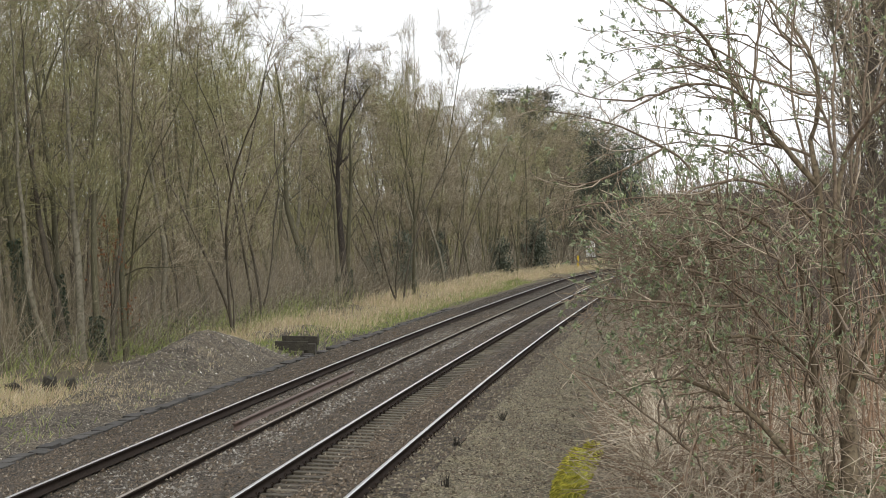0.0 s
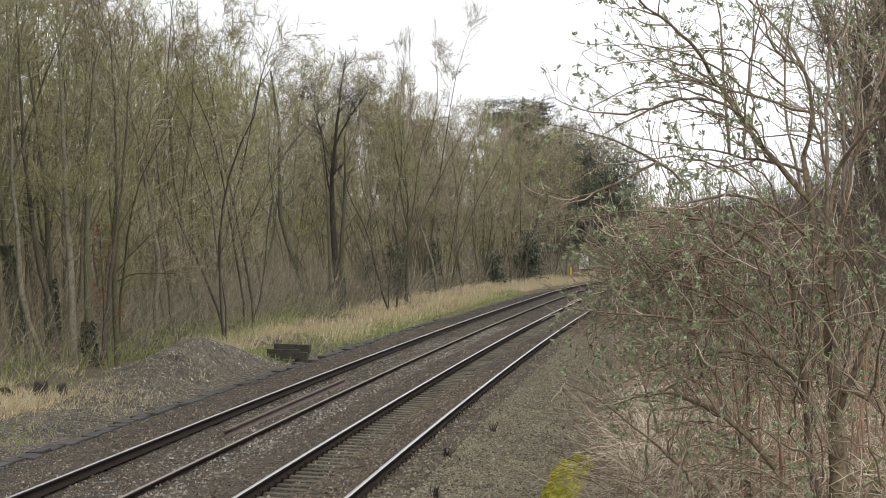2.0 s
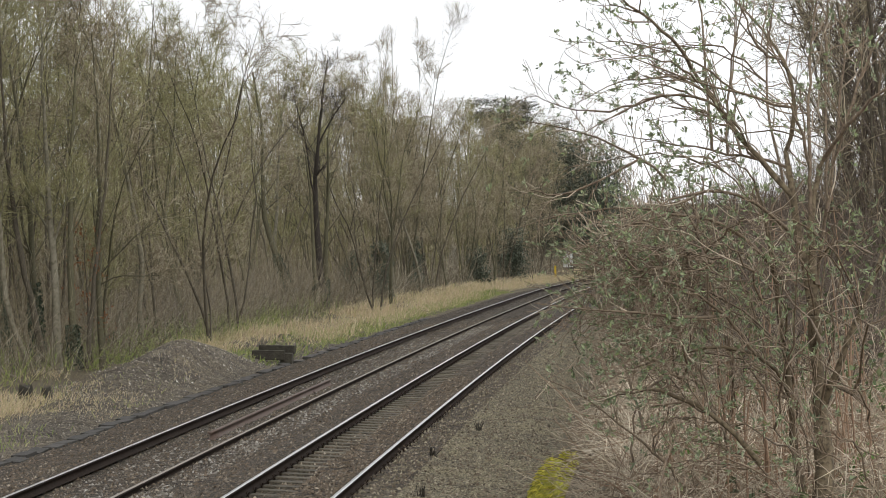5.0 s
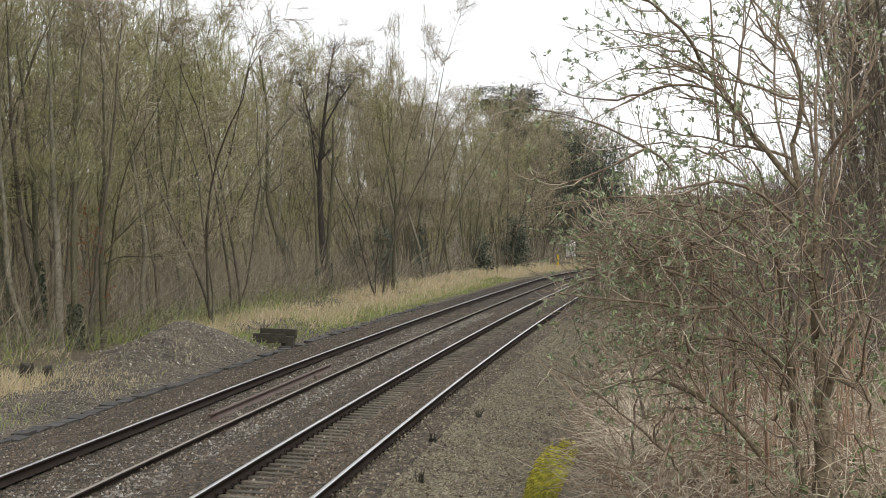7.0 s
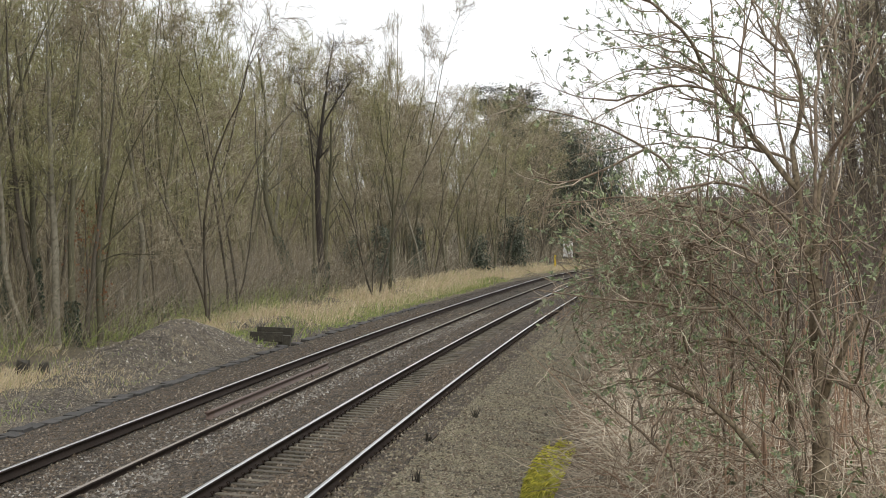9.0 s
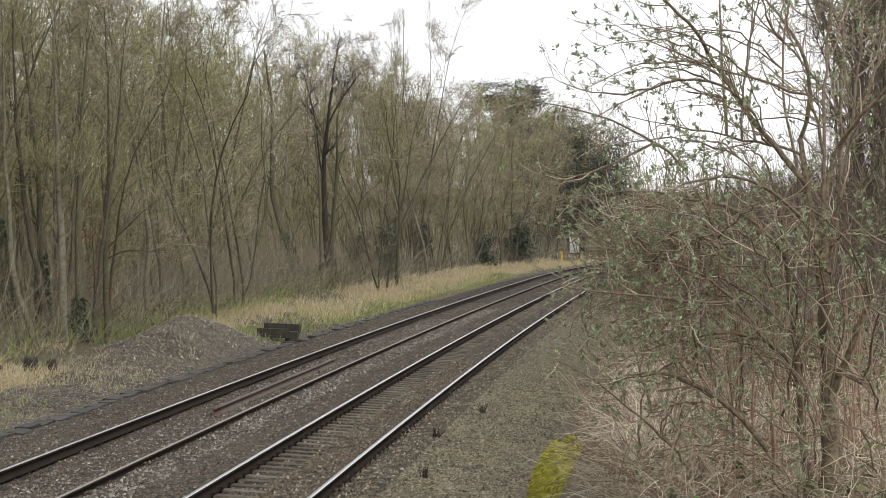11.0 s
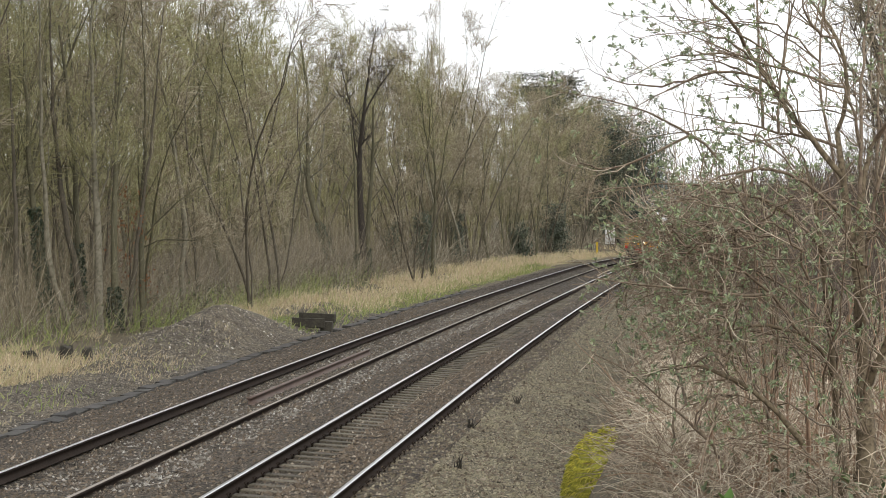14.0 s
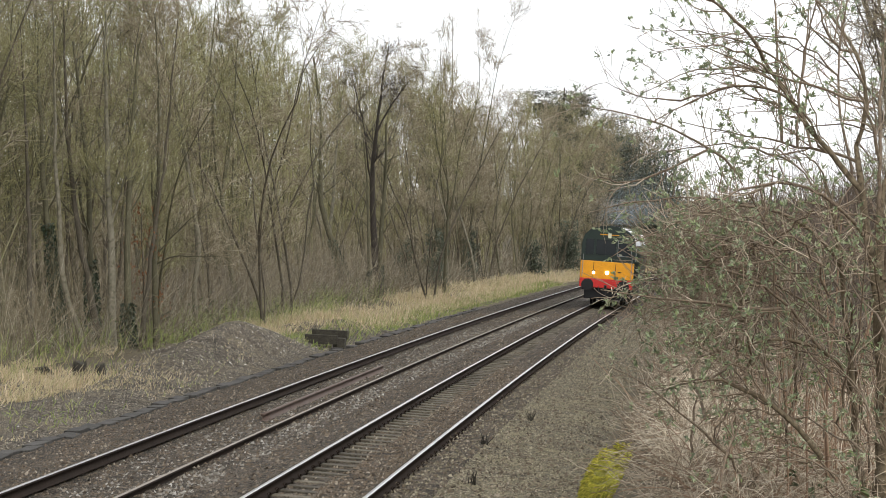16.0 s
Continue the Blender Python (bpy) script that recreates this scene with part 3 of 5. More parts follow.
# ---- trees ----
def tree_meshes(seed, kind):
    """Trunk and crown of a bare tree about 12 m tall: one or more stems, limbs and fine twigs."""
    global RNG
    RNG = np.random.default_rng(seed)
    H = RNG.uniform(11.4, 13.4)
    # stems, spread, fork height, radius, limbs, first limb, angle, limb length, upsweep
    stems, spread, fork, r, nb, u0, ang, bl, up = {
        "olive": (3, 0.08, 0.0, 0.046, 15, 0.12, 36, 2.6, 0.08), "brown": (3, 0.08, 0.0, 0.042, 15, 0.1, 40, 2.5, 0.06),
        "forked": (4, 0.24, 4.2, 0.085, 11, 0.06, 38, 2.6, 0.08), "pole": (2, 0.03, 0.0, 0.06, 22, 0.12, 22, 2.8, 0.2),
        "pale": (1, 0.05, 0.0, 0.10, 20, 0.35, 38, 2.8, 0.12), "dark": (4, 0.3, 5.6, 0.19, 11, 0.1, 40, 3.0, 0.1)}[kind]
    foot = np.zeros((1, 3))
    trunk = Geo()
    rs = r
    if fork:
        B = strands(foot, np.array([[RNG.normal(0, 0.05), RNG.normal(0, 0.05), 1.0]]), fork, 6, 0.05, 0.07)
        BR = r * np.array([[1.4, 1.1, 1.0, 0.95, 0.88, 0.82]])
        trunk.tubes(B, BR, 8)
        foot, rs = B[:, -1], r * 0.52
    S = np.repeat(foot, stems, 0) + RNG.normal(0, 0.12 if not fork and stems > 1 else 0.0, (stems, 3)) * np.array([1, 1, 0])
    a = RNG.uniform(0, 6.28) + np.arange(stems) * 2 * np.pi / stems + RNG.normal(0, 0.3, stems)
    w = spread * RNG.uniform(0.5, 1.5, stems)
    if fork:
        w[0] *= 0.2
    T = strands(S, np.stack([w * np.cos(a), w * np.sin(a), np.ones(stems)], -1), (H - fork) * RNG.uniform(0.86, 1.05, stems), 11, 0.045, 0.1)
    TR = rs * RNG.uniform(0.7, 1.2, (stems, 1)) * np.linspace(1.15, 0.1, 11)[None]
    b1, r1 = grow(T, TR, nb, u0, 0.98, ang, bl, 5, up, 0.17, 0.36, 0.3, 0.45)
    b2, r2 = grow(b1, r1, 5, 0.12, 0.98, 44, bl * 0.46, 3, up * 0.7, 0.2, 0.55, 0.4)
    b3, r3 = grow(b2, r2, 7, 0.1, 1.0, 46, bl * 0.36, 2, up * 0.5, 0.15, 0.6, 0.5, 0.3)
    r2, r3 = np.maximum(r2, 0.007), np.maximum(r3, 0.0072)
    bark = {"olive": M_BARK_O, "forked": M_BARK_O, "brown": M_BARK_B, "pole": M_BARK_O, "pale": M_BARK_P, "dark": M_BARK_D}[kind]
    twig = {"olive": M_TWIG_O, "forked": M_TWIG_O, "brown": M_TWIG_B, "pole": M_TWIG_B, "pale": M_TWIG_B, "dark": M_TWIG_D}[kind]
    me = trunk.tubes(T, TR, 6).tubes(b1, r1, 3).mesh("trunk", bark)
    crown = Geo().tubes(b2, r2, 3).spikes(b3, r3).mesh("crown", twig)
    for p in me.polygons:
        p.use_smooth = True
    return me, crown


LABELS = {"olive": "bare tree of several slim mossy olive-green stems", "brown": "bare many-stemmed tree with a haze of brown twigs", "forked": "bare tree with a mossy trunk forking into spreading limbs", "pole": "tall straight bare pole tree with upswept twigs",
          "pale": "bare young tree with pale smooth bark", "dark": "dark-barked bare tree with a forked crown"}
MESHES = {k: [tree_meshes(100 + 10 * j + i, k) for i in range(n)] for j, (k, n) in enumerate((("olive", 4), ("brown", 3), ("pole", 3), ("pale", 2), ("dark", 1), ("forked", 3)))}
RNG = np.random.default_rng(11)


def tree(kind, i, o, y, s=1.0, lean=(0, 0), turn=None, width=1.0, group="trees of the wood"):
    p = line(o, y)
    ob = base("tree", LABELS[kind], "tree", Matrix.LocRotScale((p[0], p[1], float(ground_z(o, y)) - 0.1), Euler((radians(lean[0]), radians(lean[1]), radians(RNG.uniform(0, 360) if turn is None else turn))), (s * width, s * width, s)), group)
    t, c = MESHES[kind][i % len(MESHES[kind])]
    part("trunk", t, ob)
    part("crown", c, ob)
    return ob


KINDS = ["olive", "brown", "olive", "brown", "forked", "pale", "brown"]
y = 58.0
while y < 320:
    for o in (13.0, 16.2, 20.0):
        if RNG.random() < 0.9:
            k = KINDS[int(RNG.integers(len(KINDS)))]
            if 160 < y < 215 and RNG.random() < 0.4:
                k = "pole"
            if k == "pale" and o > 16:
                k = "olive"
            if y < 77 and o < 14 or 100 < y < 126 and o < 15:
                continue
            if y > 200 and line(o, y)[0] / y > 0.06:
                continue
            tree(k, int(RNG.integers(9)), o + RNG.normal(0, 0.7), y + RNG.normal(0, 1.2) + o * 0.1, RNG.uniform(1.0, 1.2) * (1 + 0.28 * float(smooth((y - 215) / 60))), (RNG.normal(0, 3), RNG.normal(0, 3)))
    y += 3.7 + (y - 58) * 0.014

for i in range(8):
    tree(("olive", "brown", "forked")[i % 3], i, 14.4 + 2.4 * RNG.random(), 63 + 2.4 * i + RNG.normal(0, 0.6), RNG.uniform(1.0, 1.2), (RNG.normal(0, 3), RNG.normal(0, 4)))

# single trees that stand out at the wood's edge
tree("olive", 2, 12.4, 75.5, 0.9, (0, 2), 20)
tree("pole", 0, 13.9, 166, 1.52, (0, 0), 0, 0.75)
tree("pole", 1, 13.3, 169, 1.46, (0, 1), 70, 0.8)
tree("pole", 2, 15.2, 172, 1.34, (0, -1), 120, 0.85)
tree("pole", 0, 13.7, 160, 1.25, (0, 1), 200, 0.8)


# the depth of the wood behind
def far_wood(name, n, o0, o1, y0, y1, h, label, mat, nb=13, r=0.09):
    y = y0 + (y1 - y0) * RNG.random(n) ** 1.2
    o = RNG.uniform(o0, o1, n)
    S = line(o, y)
    S[:, 2] = ground_z(o, y) - 0.1
    D = np.stack([RNG.normal(0, 0.06, n), RNG.normal(0, 0.06, n), np.ones(n)], -1)
    P = strands(S, D, h * RNG.uniform(0.8, 1.1, n), 7, 0.03, 0.05)
    R = r * RNG.uniform(0.6, 1.2, (n, 1)) * np.linspace(1, 0.15, 7)[None]
    b, rb = grow(P, R, nb, 0.15, 0.97, 36, np.full(n, 3.0), 3, 0.14, 0.14, 0.45, 0.4)
    c, rc = grow(b, np.maximum(rb, 0.013), 8, 0.1, 1.0, 40, np.full(len(b), 1.5), 2, 0.1, 0.15, 0.7, 0.5)
    g = Geo().tubes(P, R, 4).tubes(b, np.maximum(rb, 0.012), 3).spikes(c, np.maximum(rc, 0.0135))
    return tagged(new(name, g.mesh(name, mat)), label, "woodland", kind="stuff")


far_wood("woodland", 190, 21, 42, 70, 340, 13.0, "deep bare woodland of olive-brown twigs", M_TWIG_O)
far_wood("woodland", 90, 24, 60, 80, 420, 13.5, "deep bare woodland of brown twigs", M_TWIG_B)
far_wood("woodland", 130, 12, 120, 330, 620, 8.5, "far bare woodland along the line", M_TWIG_B, 10, 0.12)
far_wood("woodland", 90, -60, -8, 260, 460, 7.0, "far bare woodland beyond the bend", M_TWIG_G, 10, 0.12)


far_wood("woodland", 150, 15, 27, 62, 240, 13.6, "dense bare treetops behind the wood's edge", M_TWIG_O, 16, 0.045)
far_wood("woodland", 95, 14.5, 40, 150, 255, 14.8, "tall bare woodland at the bend", M_TWIG_O, 15, 0.1)
far_wood("woodland", 115, 15.5, 31, 280, 318, 16.5, "tall brown woodland above the bend", M_TWIG_B, 18, 0.1)


# undergrowth: thin shoots and scrub between the trunks
def scrub(name, n, o0, o1, y0, y1, h, mat, label, r=0.009, near=1.0, tilt=0.3, K=3):
    y = y0 + (y1 - y0) * RNG.random(n) ** near
    o = RNG.uniform(o0, o1, n)
    S = line(o, y)
    S[:, 2] = ground_z(o, y) - 0.05
    D = np.stack([RNG.normal(0, tilt, n), RNG.normal(0, tilt, n), np.ones(n)], -1)
    P = strands(S, D, h * RNG.uniform(0.35, 1.2, n), K, -0.04, 0.24)
    R = r * RNG.uniform(0.6, 1.5, (n, 1)) * np.linspace(1, 0.35, K)[None]
    b, rb = grow(P, R, 4, 0.15, 0.95, 40, np.full(n, h * 0.36), 2, 0.05, 0.2, 0.7, 0.5)
    g = Geo().tubes(P, R, 3).spikes(b, rb)
    return tagged(new(name, g.mesh(name, mat)), label, "scrub", kind="stuff")


scrub("undergrowth", 3800, 12.2, 18, 56, 150, 2.3, M_TWIG_G, "grey-brown tangle of bare undergrowth shoots", 0.005, tilt=0.7)
scrub("undergrowth", 2400, 12.8, 17, 80, 135, 2.8, M_TWIG_P, "dense thicket of thin purplish-grey shoots", 0.0045, tilt=0.4)
scrub("undergrowth", 2600, 12.0, 20, 120, 270, 3.0, M_TWIG_G, "grey-brown bare undergrowth along the wood's edge", 0.016, tilt=0.5)
scrub("undergrowth", 2700, 12.4, 15.5, 60, 140, 4.0, M_TWIG_B, "fine brown sapling twigs between the trunks", 0.005, tilt=0.45, K=4)
scrub("hill_wood", 2600, 10, 230, 430, 960, 5.5, M_TWIG_G, "grey bare woodland on the distant hill", 0.1)
scrub("undergrowth", 1300, 16, 28, 72, 200, 5.0, M_TWIG_B, "tall thin brown saplings", 0.015, tilt=0.38)
scrub("undergrowth", 1100, 11.7, 14, 58, 130, 1.0, M_GREEN, "low green bramble and shoots", 0.008)


def bent_stem(way, r, tip, K=16):
    h = np.linspace(way[0][1], way[-1][1], K)
    w = np.array(way, float)
    if w[-1, 1] - w[0, 1] < 1.0:
        u = np.linspace(0, 1, K)
        k = np.linspace(0, 1, len(w))
        x, h = np.interp(u, k, w[:, 0]), np.interp(u, k, w[:, 1])
    else:
        x = np.interp(h, w[:, 1], w[:, 0])
    for _ in range(2):
        x[1:-1] = 0.25 * x[:-2] + 0.5 * x[1:-1] + 0.25 * x[2:]
    x[1:] += RNG.normal(0, 0.02, K - 1)
    T = np.stack([x, np.cumsum(RNG.normal(0, 0.03, K)), h], -1)[None]
    return T, r * np.linspace(1.1, tip, K)[None] * RNG.uniform(0.92, 1.1, (1, K))


def bent_tree(o, y, way, r, mat, twig, label, forks=12, u0=0.45, limbs=()):
    """A crooked trunk that passes the given side steps and heights, with its main limbs."""
    p = line(o, y, float(ground_z(o, y)) - 0.05)
    ob = base("tree", label, "tree", pose(*p), "trees of the wood")
    T, TR = bent_stem(((0, 0),) + tuple(way), r, 0.12)
    TR[0, 0] *= 1.3
    b, rb = grow(T, TR, forks, u0, 1.0, 36, np.full(1, 2.6), 5, 0.12, 0.16, 0.26, 0.3)
    me = Geo().tubes(T, TR, 8).tubes(b, rb, 4)
    twigs = [(b, rb)]
    for limb in limbs:
        L, LR = bent_stem(limb, r * 0.3, 0.3, 9)
        me.tubes(L, LR, 6)
        k, rk = grow(L, LR, 10, 0.3, 1.0, 40, np.full(1, 1.5), 5, 0.08, 0.16, 0.45, 0.35)
        me.tubes(k, rk, 3)
        twigs.append((k, rk))
    g = Geo()
    for k, rk in twigs:
        c, rc = grow(k, rk, 6, 0.1, 1.0, 45, np.full(len(k), 1.2), 3, 0.1, 0.18, 0.55, 0.4)
        d, rd = grow(c, rc, 6, 0.1, 1.0, 45, np.full(len(c), 0.7), 2, 0.08, 0.15, 0.6, 0.5)
        g.tubes(c, np.maximum(rc, 0.006), 3).spikes(d, np.maximum(rd, 0.005))
    me = me.mesh("trunk", mat)
    for q in me.polygons:
        q.use_smooth = True
    part("trunk", me, ob)
    part("crown", g.mesh("crown", twig), ob)
    return ob


bent_tree(12.65, 68.8, ((-0.56, 1.25), (-0.69, 2.0), (-0.78, 3.3), (-0.94, 5.6), (-1.01, 10.5)), 0.085, M_BARK_P, M_TWIG_B, "pale grey-brown trunk with a swept, crooked foot", 10, 0.4)
bent_tree(12.38, 69.8, ((-0.34, 1.0), (-0.51, 1.95), (-0.78, 3.2), (-1.11, 5.6), (-1.31, 10.5)), 0.1, M_BARK_B, M_TWIG_B, "leaning brown trunk with a curved foot", 10, 0.4)
bent_tree(12.11, 69.6, ((-0.04, 2.0), (-0.03, 3.4), (-0.13, 4.1), (-0.18, 5.5), (-0.27, 10.0)), 0.12, M_BARK_P, M_TWIG_O, "upright pale birch with a forked top", 12, 0.45,
          (((-0.03, 3.6), (0.3, 4.9), (0.42, 5.4)), ((-0.1, 3.9), (-0.5, 4.6), (-0.62, 5.0))))
bent_tree(11.95, 72.5, ((0.16, 1.6), (0.29, 2.8), (0.67, 5.5), (1.07, 10.0)), 0.07, M_BARK_B, M_TWIG_B, "slim dark brown stem at the wood's edge", 14, 0.25)
bent_tree(11.6, 73.0, ((-0.06, 1.8), (-0.04, 4.6), (0.08, 6.3), (-0.1, 10.0)), 0.09, M_BARK_O, M_TWIG_B, "brown-green stem with a long low limb", 14, 0.3,
          (((0.0, 2.55), (0.5, 2.8), (1.4, 2.76), (2.2, 2.8)), ((0.0, 2.85), (0.5, 3.4), (1.2, 4.1), (1.9, 4.5))))
bent_tree(13.4, 66.5, ((-0.35, 1.2), (-0.2, 2.5), (-0.5, 9.0)), 0.08, M_BARK_B, M_TWIG_O, "crooked mossy stem at the wood's edge", 12, 0.3)
bent_tree(12.5, 126, ((-0.3, 3.0), (-0.44, 5.6), (-0.38, 6.5), (-0.16, 9.2), (0.4, 13.0)), 0.18, M_BARK_D, M_TWIG_D, "dark-barked tree with a knotted trunk and forked crown", 20, 0.42,
          (((-0.42, 6.0), (-0.75, 7.6), (-0.8, 9.0), (-1.4, 11.2)), ((-0.25, 8.4), (0.5, 9.9), (1.5, 11.2))))
bent_tree(15.0, 118, ((-0.26, 2.4), (-1.0, 4.6), (-1.12, 8.0), (-1.96, 11.5)), 0.11, M_BARK_O, M_TWIG_O, "olive-green trunk parting into two curved limbs", 16, 0.3,
          (((-0.26, 2.4), (0.2, 4.0), (0.5, 6.7), (1.2, 10.5)),))

n = 5200
yy = 66 + 60 * RNG.random(n) ** 1.3
oo = RNG.uniform(11.6, 14.0, n)
k = np.sin(yy * 0.55) + np.sin(oo * 2.3 + yy * 0.21) + RNG.normal(0, 0.4, n) > 0.1
C = line(oo, yy)[k]
C[:, 2] = (ground_z(oo, yy) + np.abs(RNG.normal(0, 0.5, n)))[k]
D = unit(RNG.normal(0, 1, C.shape))
M_UNDER = ramp("bramble_thicket_leaf", [(0.06, 0.085, 0.04), (0.1, 0.13, 0.06), (0.13, 0.14, 0.075), (0.08, 0.1, 0.05)], 0.6, 0.3, trans=0.25)
tagged(new("bramble_thicket", Geo().leaves(C, D, unit(np.cross(D, RNG.normal(0, 1, D.shape))), RNG.uniform(0.06, 0.12, len(C)), 0.06).mesh("bramble_thicket", M_UNDER)), "dull green bramble leaves under the trees", "bramble", kind="stuff")

# ---- the bank beside the camera ----
M_HEDGE = ramp("brown_stalks", [(0.08, 0.06, 0.042), (0.19, 0.145, 0.1), (0.13, 0.1, 0.07), (0.34, 0.28, 0.2)])
M_BRAMBLE = ramp("bramble_leaf", [(0.06, 0.085, 0.035), (0.11, 0.14, 0.06), (0.17, 0.2, 0.09), (0.08, 0.09, 0.05)], 0.5, 0.4, trans=0.25)
M_TWIG_D2 = ramp("dark_brown_twigs", [(0.06, 0.046, 0.036), (0.12, 0.095, 0.075), (0.09, 0.07, 0.055), (0.2, 0.165, 0.13)])
scrub("hedge", 2300, -10.5, -5.0, 36, 75, 1.5, M_HEDGE, "dead brown stalks and bare hedge shoots on the bank", 0.006, 0.9, 0.7)
scrub("hedge", 1500, -5.2, -3.4, 28, 90, 0.8, M_CANE, "low dead stalks at the foot of the bank", 0.0045, 0.9, 0.9, 4)
scrub("hedge", 3200, -14, -4.6, 60, 190, 3.2, M_TWIG_D2, "bare brown hedge along the bank", 0.013, 1.0, 0.3)
scrub("hedge", 1200, -13, -4.2, 40, 150, 2.9, M_HEDGE, "olive-green hedge shoots on the bank", 0.012)
scrub("thicket", 650, -8.6, -5.3, 20, 36, 2.1, M_TWIG_D2, "dense brown thicket of thin stems behind the elder", 0.0045, 1.0, 0.45, 5)
scrub("hedge", 1500, -13, -6.6, 38, 72, 4.0, M_TWIG_D2, "tall bare thicket on the bank", 0.006, 1.0, 0.32)
for k, o, yy, s in (("brown", -8.2, 36, 0.75), ("brown", -8.9, 45, 0.8), ("dark", -10.1, 58, 0.8), ("brown", -8.4, 40, 0.65), ("brown", -11.6, 66, 0.9), ("brown", -12.6, 75, 0.9), ("brown", -10.4, 52, 0.85), ("brown", -8.5, 48, 0.75)):
    tree(k, int(RNG.integers(9)), o, yy, s, (0, RNG.normal(0, 3)), group="trees on the bank")


far_wood("bank_thicket", 22, -13, -8.3, 34, 50, 8.0, "dense bare brown thicket on the bank", M_TWIG_D2, 24, 0.05)


def bank_strands(n, x0, x1, y0, y1, L, tilt, up, K, jit, r, mat, name, label, lift=0.0, cat="bramble", lean=0.0, rise=0.6):
    y = RNG.uniform(y0, y1, n)
    x = RNG.uniform(x0, x1, n) * y / 14.0
    o = np.interp(y, YS, XS) - x
    S = np.stack([x, y, ground_z(o, y) + RNG.uniform(0, 1, n) * lift], -1)
    D = np.stack([RNG.normal(lean, tilt, n), RNG.normal(0, tilt, n), np.abs(RNG.normal(rise, 0.35, n))], -1)
    P = strands(S, D, L * RNG.uniform(0.4, 1.2, n), K, up, jit)
    R = r * RNG.uniform(0.6, 1.5, (n, 1)) * np.linspace(1, 0.4, K)[None]
    g = Geo().tubes(P, R, 3)
    return tagged(new(name, g.mesh(name, mat)), label, cat, kind="stuff")


bank_strands(8000, 0.95, 2.75, 12.5, 32, 0.5, 1.2, -0.1, 4, 0.35, 0.0036, M_CANE, "dead_stalks", "matted dead grass stalks and bramble canes", 0.08, rise=0.12)
bank_strands(380, 1.2, 2.7, 14.5, 20, 1.0, 0.8, -0.03, 7, 0.24, 0.004, M_REDCANE, "bramble_canes", "reddish-brown bramble canes and thin shoots", 0.1, lean=-0.15)

bank_strands(30, 1.5, 2.7, 14.2, 17.5, 1.6, 0.05, 0.03, 8, 0.05, 0.0085, M_REDCANE, "elder_suckers", "straight reddish-brown young elder shoots", 0.05, "shoots", rise=1.2)
bank_strands(1300, 1.15, 2.75, 13.6, 21, 0.55, 0.9, -0.12, 7, 0.34, 0.0026, M_PALECANE, "bent_stalks", "bleached arching dead stalks", 0.35, "stalks", rise=0.55)
bank_strands(800, 1.1, 1.45, 16, 26, 0.5, 0.6, -0.1, 6, 0.25, 0.0034, M_PALECANE, "bleached_grass", "pale dead grass at the edge of the bank", 0.3, "grass", rise=0.5)

litter = sheet("bank_litter", np.arange(-14, -4.35, 0.3), np.arange(6, 44, 0.5), lambda o, y: ground_z(o, y) + 0.02 + 0.03 * np.sin(o * 5 + y * 2) * np.sin(y * 3.3), M_LITTER)
tagged(litter, "pale straw litter and dead leaves on the bank top", "ground", kind="structure")
g = Geo()
n = 900
yy = RNG.uniform(13, 34, n)
xx = RNG.uniform(1.5, 2.75, n) * yy / 14
C = np.stack([xx, yy, ground_z(np.interp(yy, YS, XS) - xx, yy) + RNG.uniform(0.03, 0.2, n)], -1)[(np.sin(xx * 2.1 + yy * 0.9) > 0.35)]
D = unit(RNG.normal(0, 1, C.shape) + np.array([0, 0, 0.5]))
M_HERB = ramp("green_herbs", [(0.08, 0.16, 0.03), (0.13, 0.24, 0.05), (0.06, 0.1, 0.03)], 0.5, 0.4, trans=0.3)
tagged(new("green_herbs", g.leaves(C, D, unit(np.cross(D, RNG.normal(0, 1, D.shape))), RNG.uniform(0.06, 0.14, len(C)), 0.06).mesh("green_herbs", M_HERB)), "patches of fresh green herbs in the litter", "plants", kind="stuff")

n = 2600
yy = RNG.uniform(15, 34, n)
xx = RNG.uniform(1.75, 2.85, n) * yy / 14
C = np.stack([xx, yy, ground_z(np.interp(yy, YS, XS) - xx, yy) + RNG.uniform(0.1, 1.5, n)], -1)
C = C[np.sin(xx * 1.9 + yy * 0.7) + np.sin(C[:, 2] * 4 + xx * 3) > 0.2]
D = unit(RNG.normal(0, 1, C.shape))
tagged(new("bramble_leaves", Geo().leaves(C, D, unit(np.cross(D, RNG.normal(0, 1, D.shape))), RNG.uniform(0.04, 0.09, len(C)), 0.04).mesh("bramble_leaves", M_BRAMBLE)), "dull green bramble leaves on the bank", "bramble", kind="stuff")

def big_bramble(x, y):
    """A low trailing bramble with broad dark leaves in threes."""
    z = float(ground_z(float(np.interp(y, YS, XS)) - x, y))
    ob = base("bramble_plant", "low bramble with broad dark green leaves", "bramble", pose(x, y, z - 0.02), "brambles under the elder")
    P = strands(np.zeros((4, 3)), np.stack([RNG.normal(0, 1, 4), RNG.normal(0, 0.7, 4), np.full(4, 0.9)], -1), 0.4, 7, -0.12, 0.12)
    part("cane", Geo().tubes(P, np.full((4, 7), 0.004), 5).mesh("cane", M_REDCANE), ob)
    C = np.repeat(P[:, 2:].reshape(-1, 3), 2, 0)
    D = unit(RNG.normal(0, 1, C.shape) * np.array([1, 1, 0.4]))
    U = unit(np.cross(np.cross(D, [[0, 0, 1.0]]), D) + RNG.normal(0, 0.3, D.shape))
    S = unit(np.cross(D, U))
    g = Geo().leaves(C, D, unit(np.cross(S, D)), RNG.uniform(0.06, 0.1, len(C)), 0.055)
    part("leaves", g.mesh("leaves", M_BRAMBLE), ob)


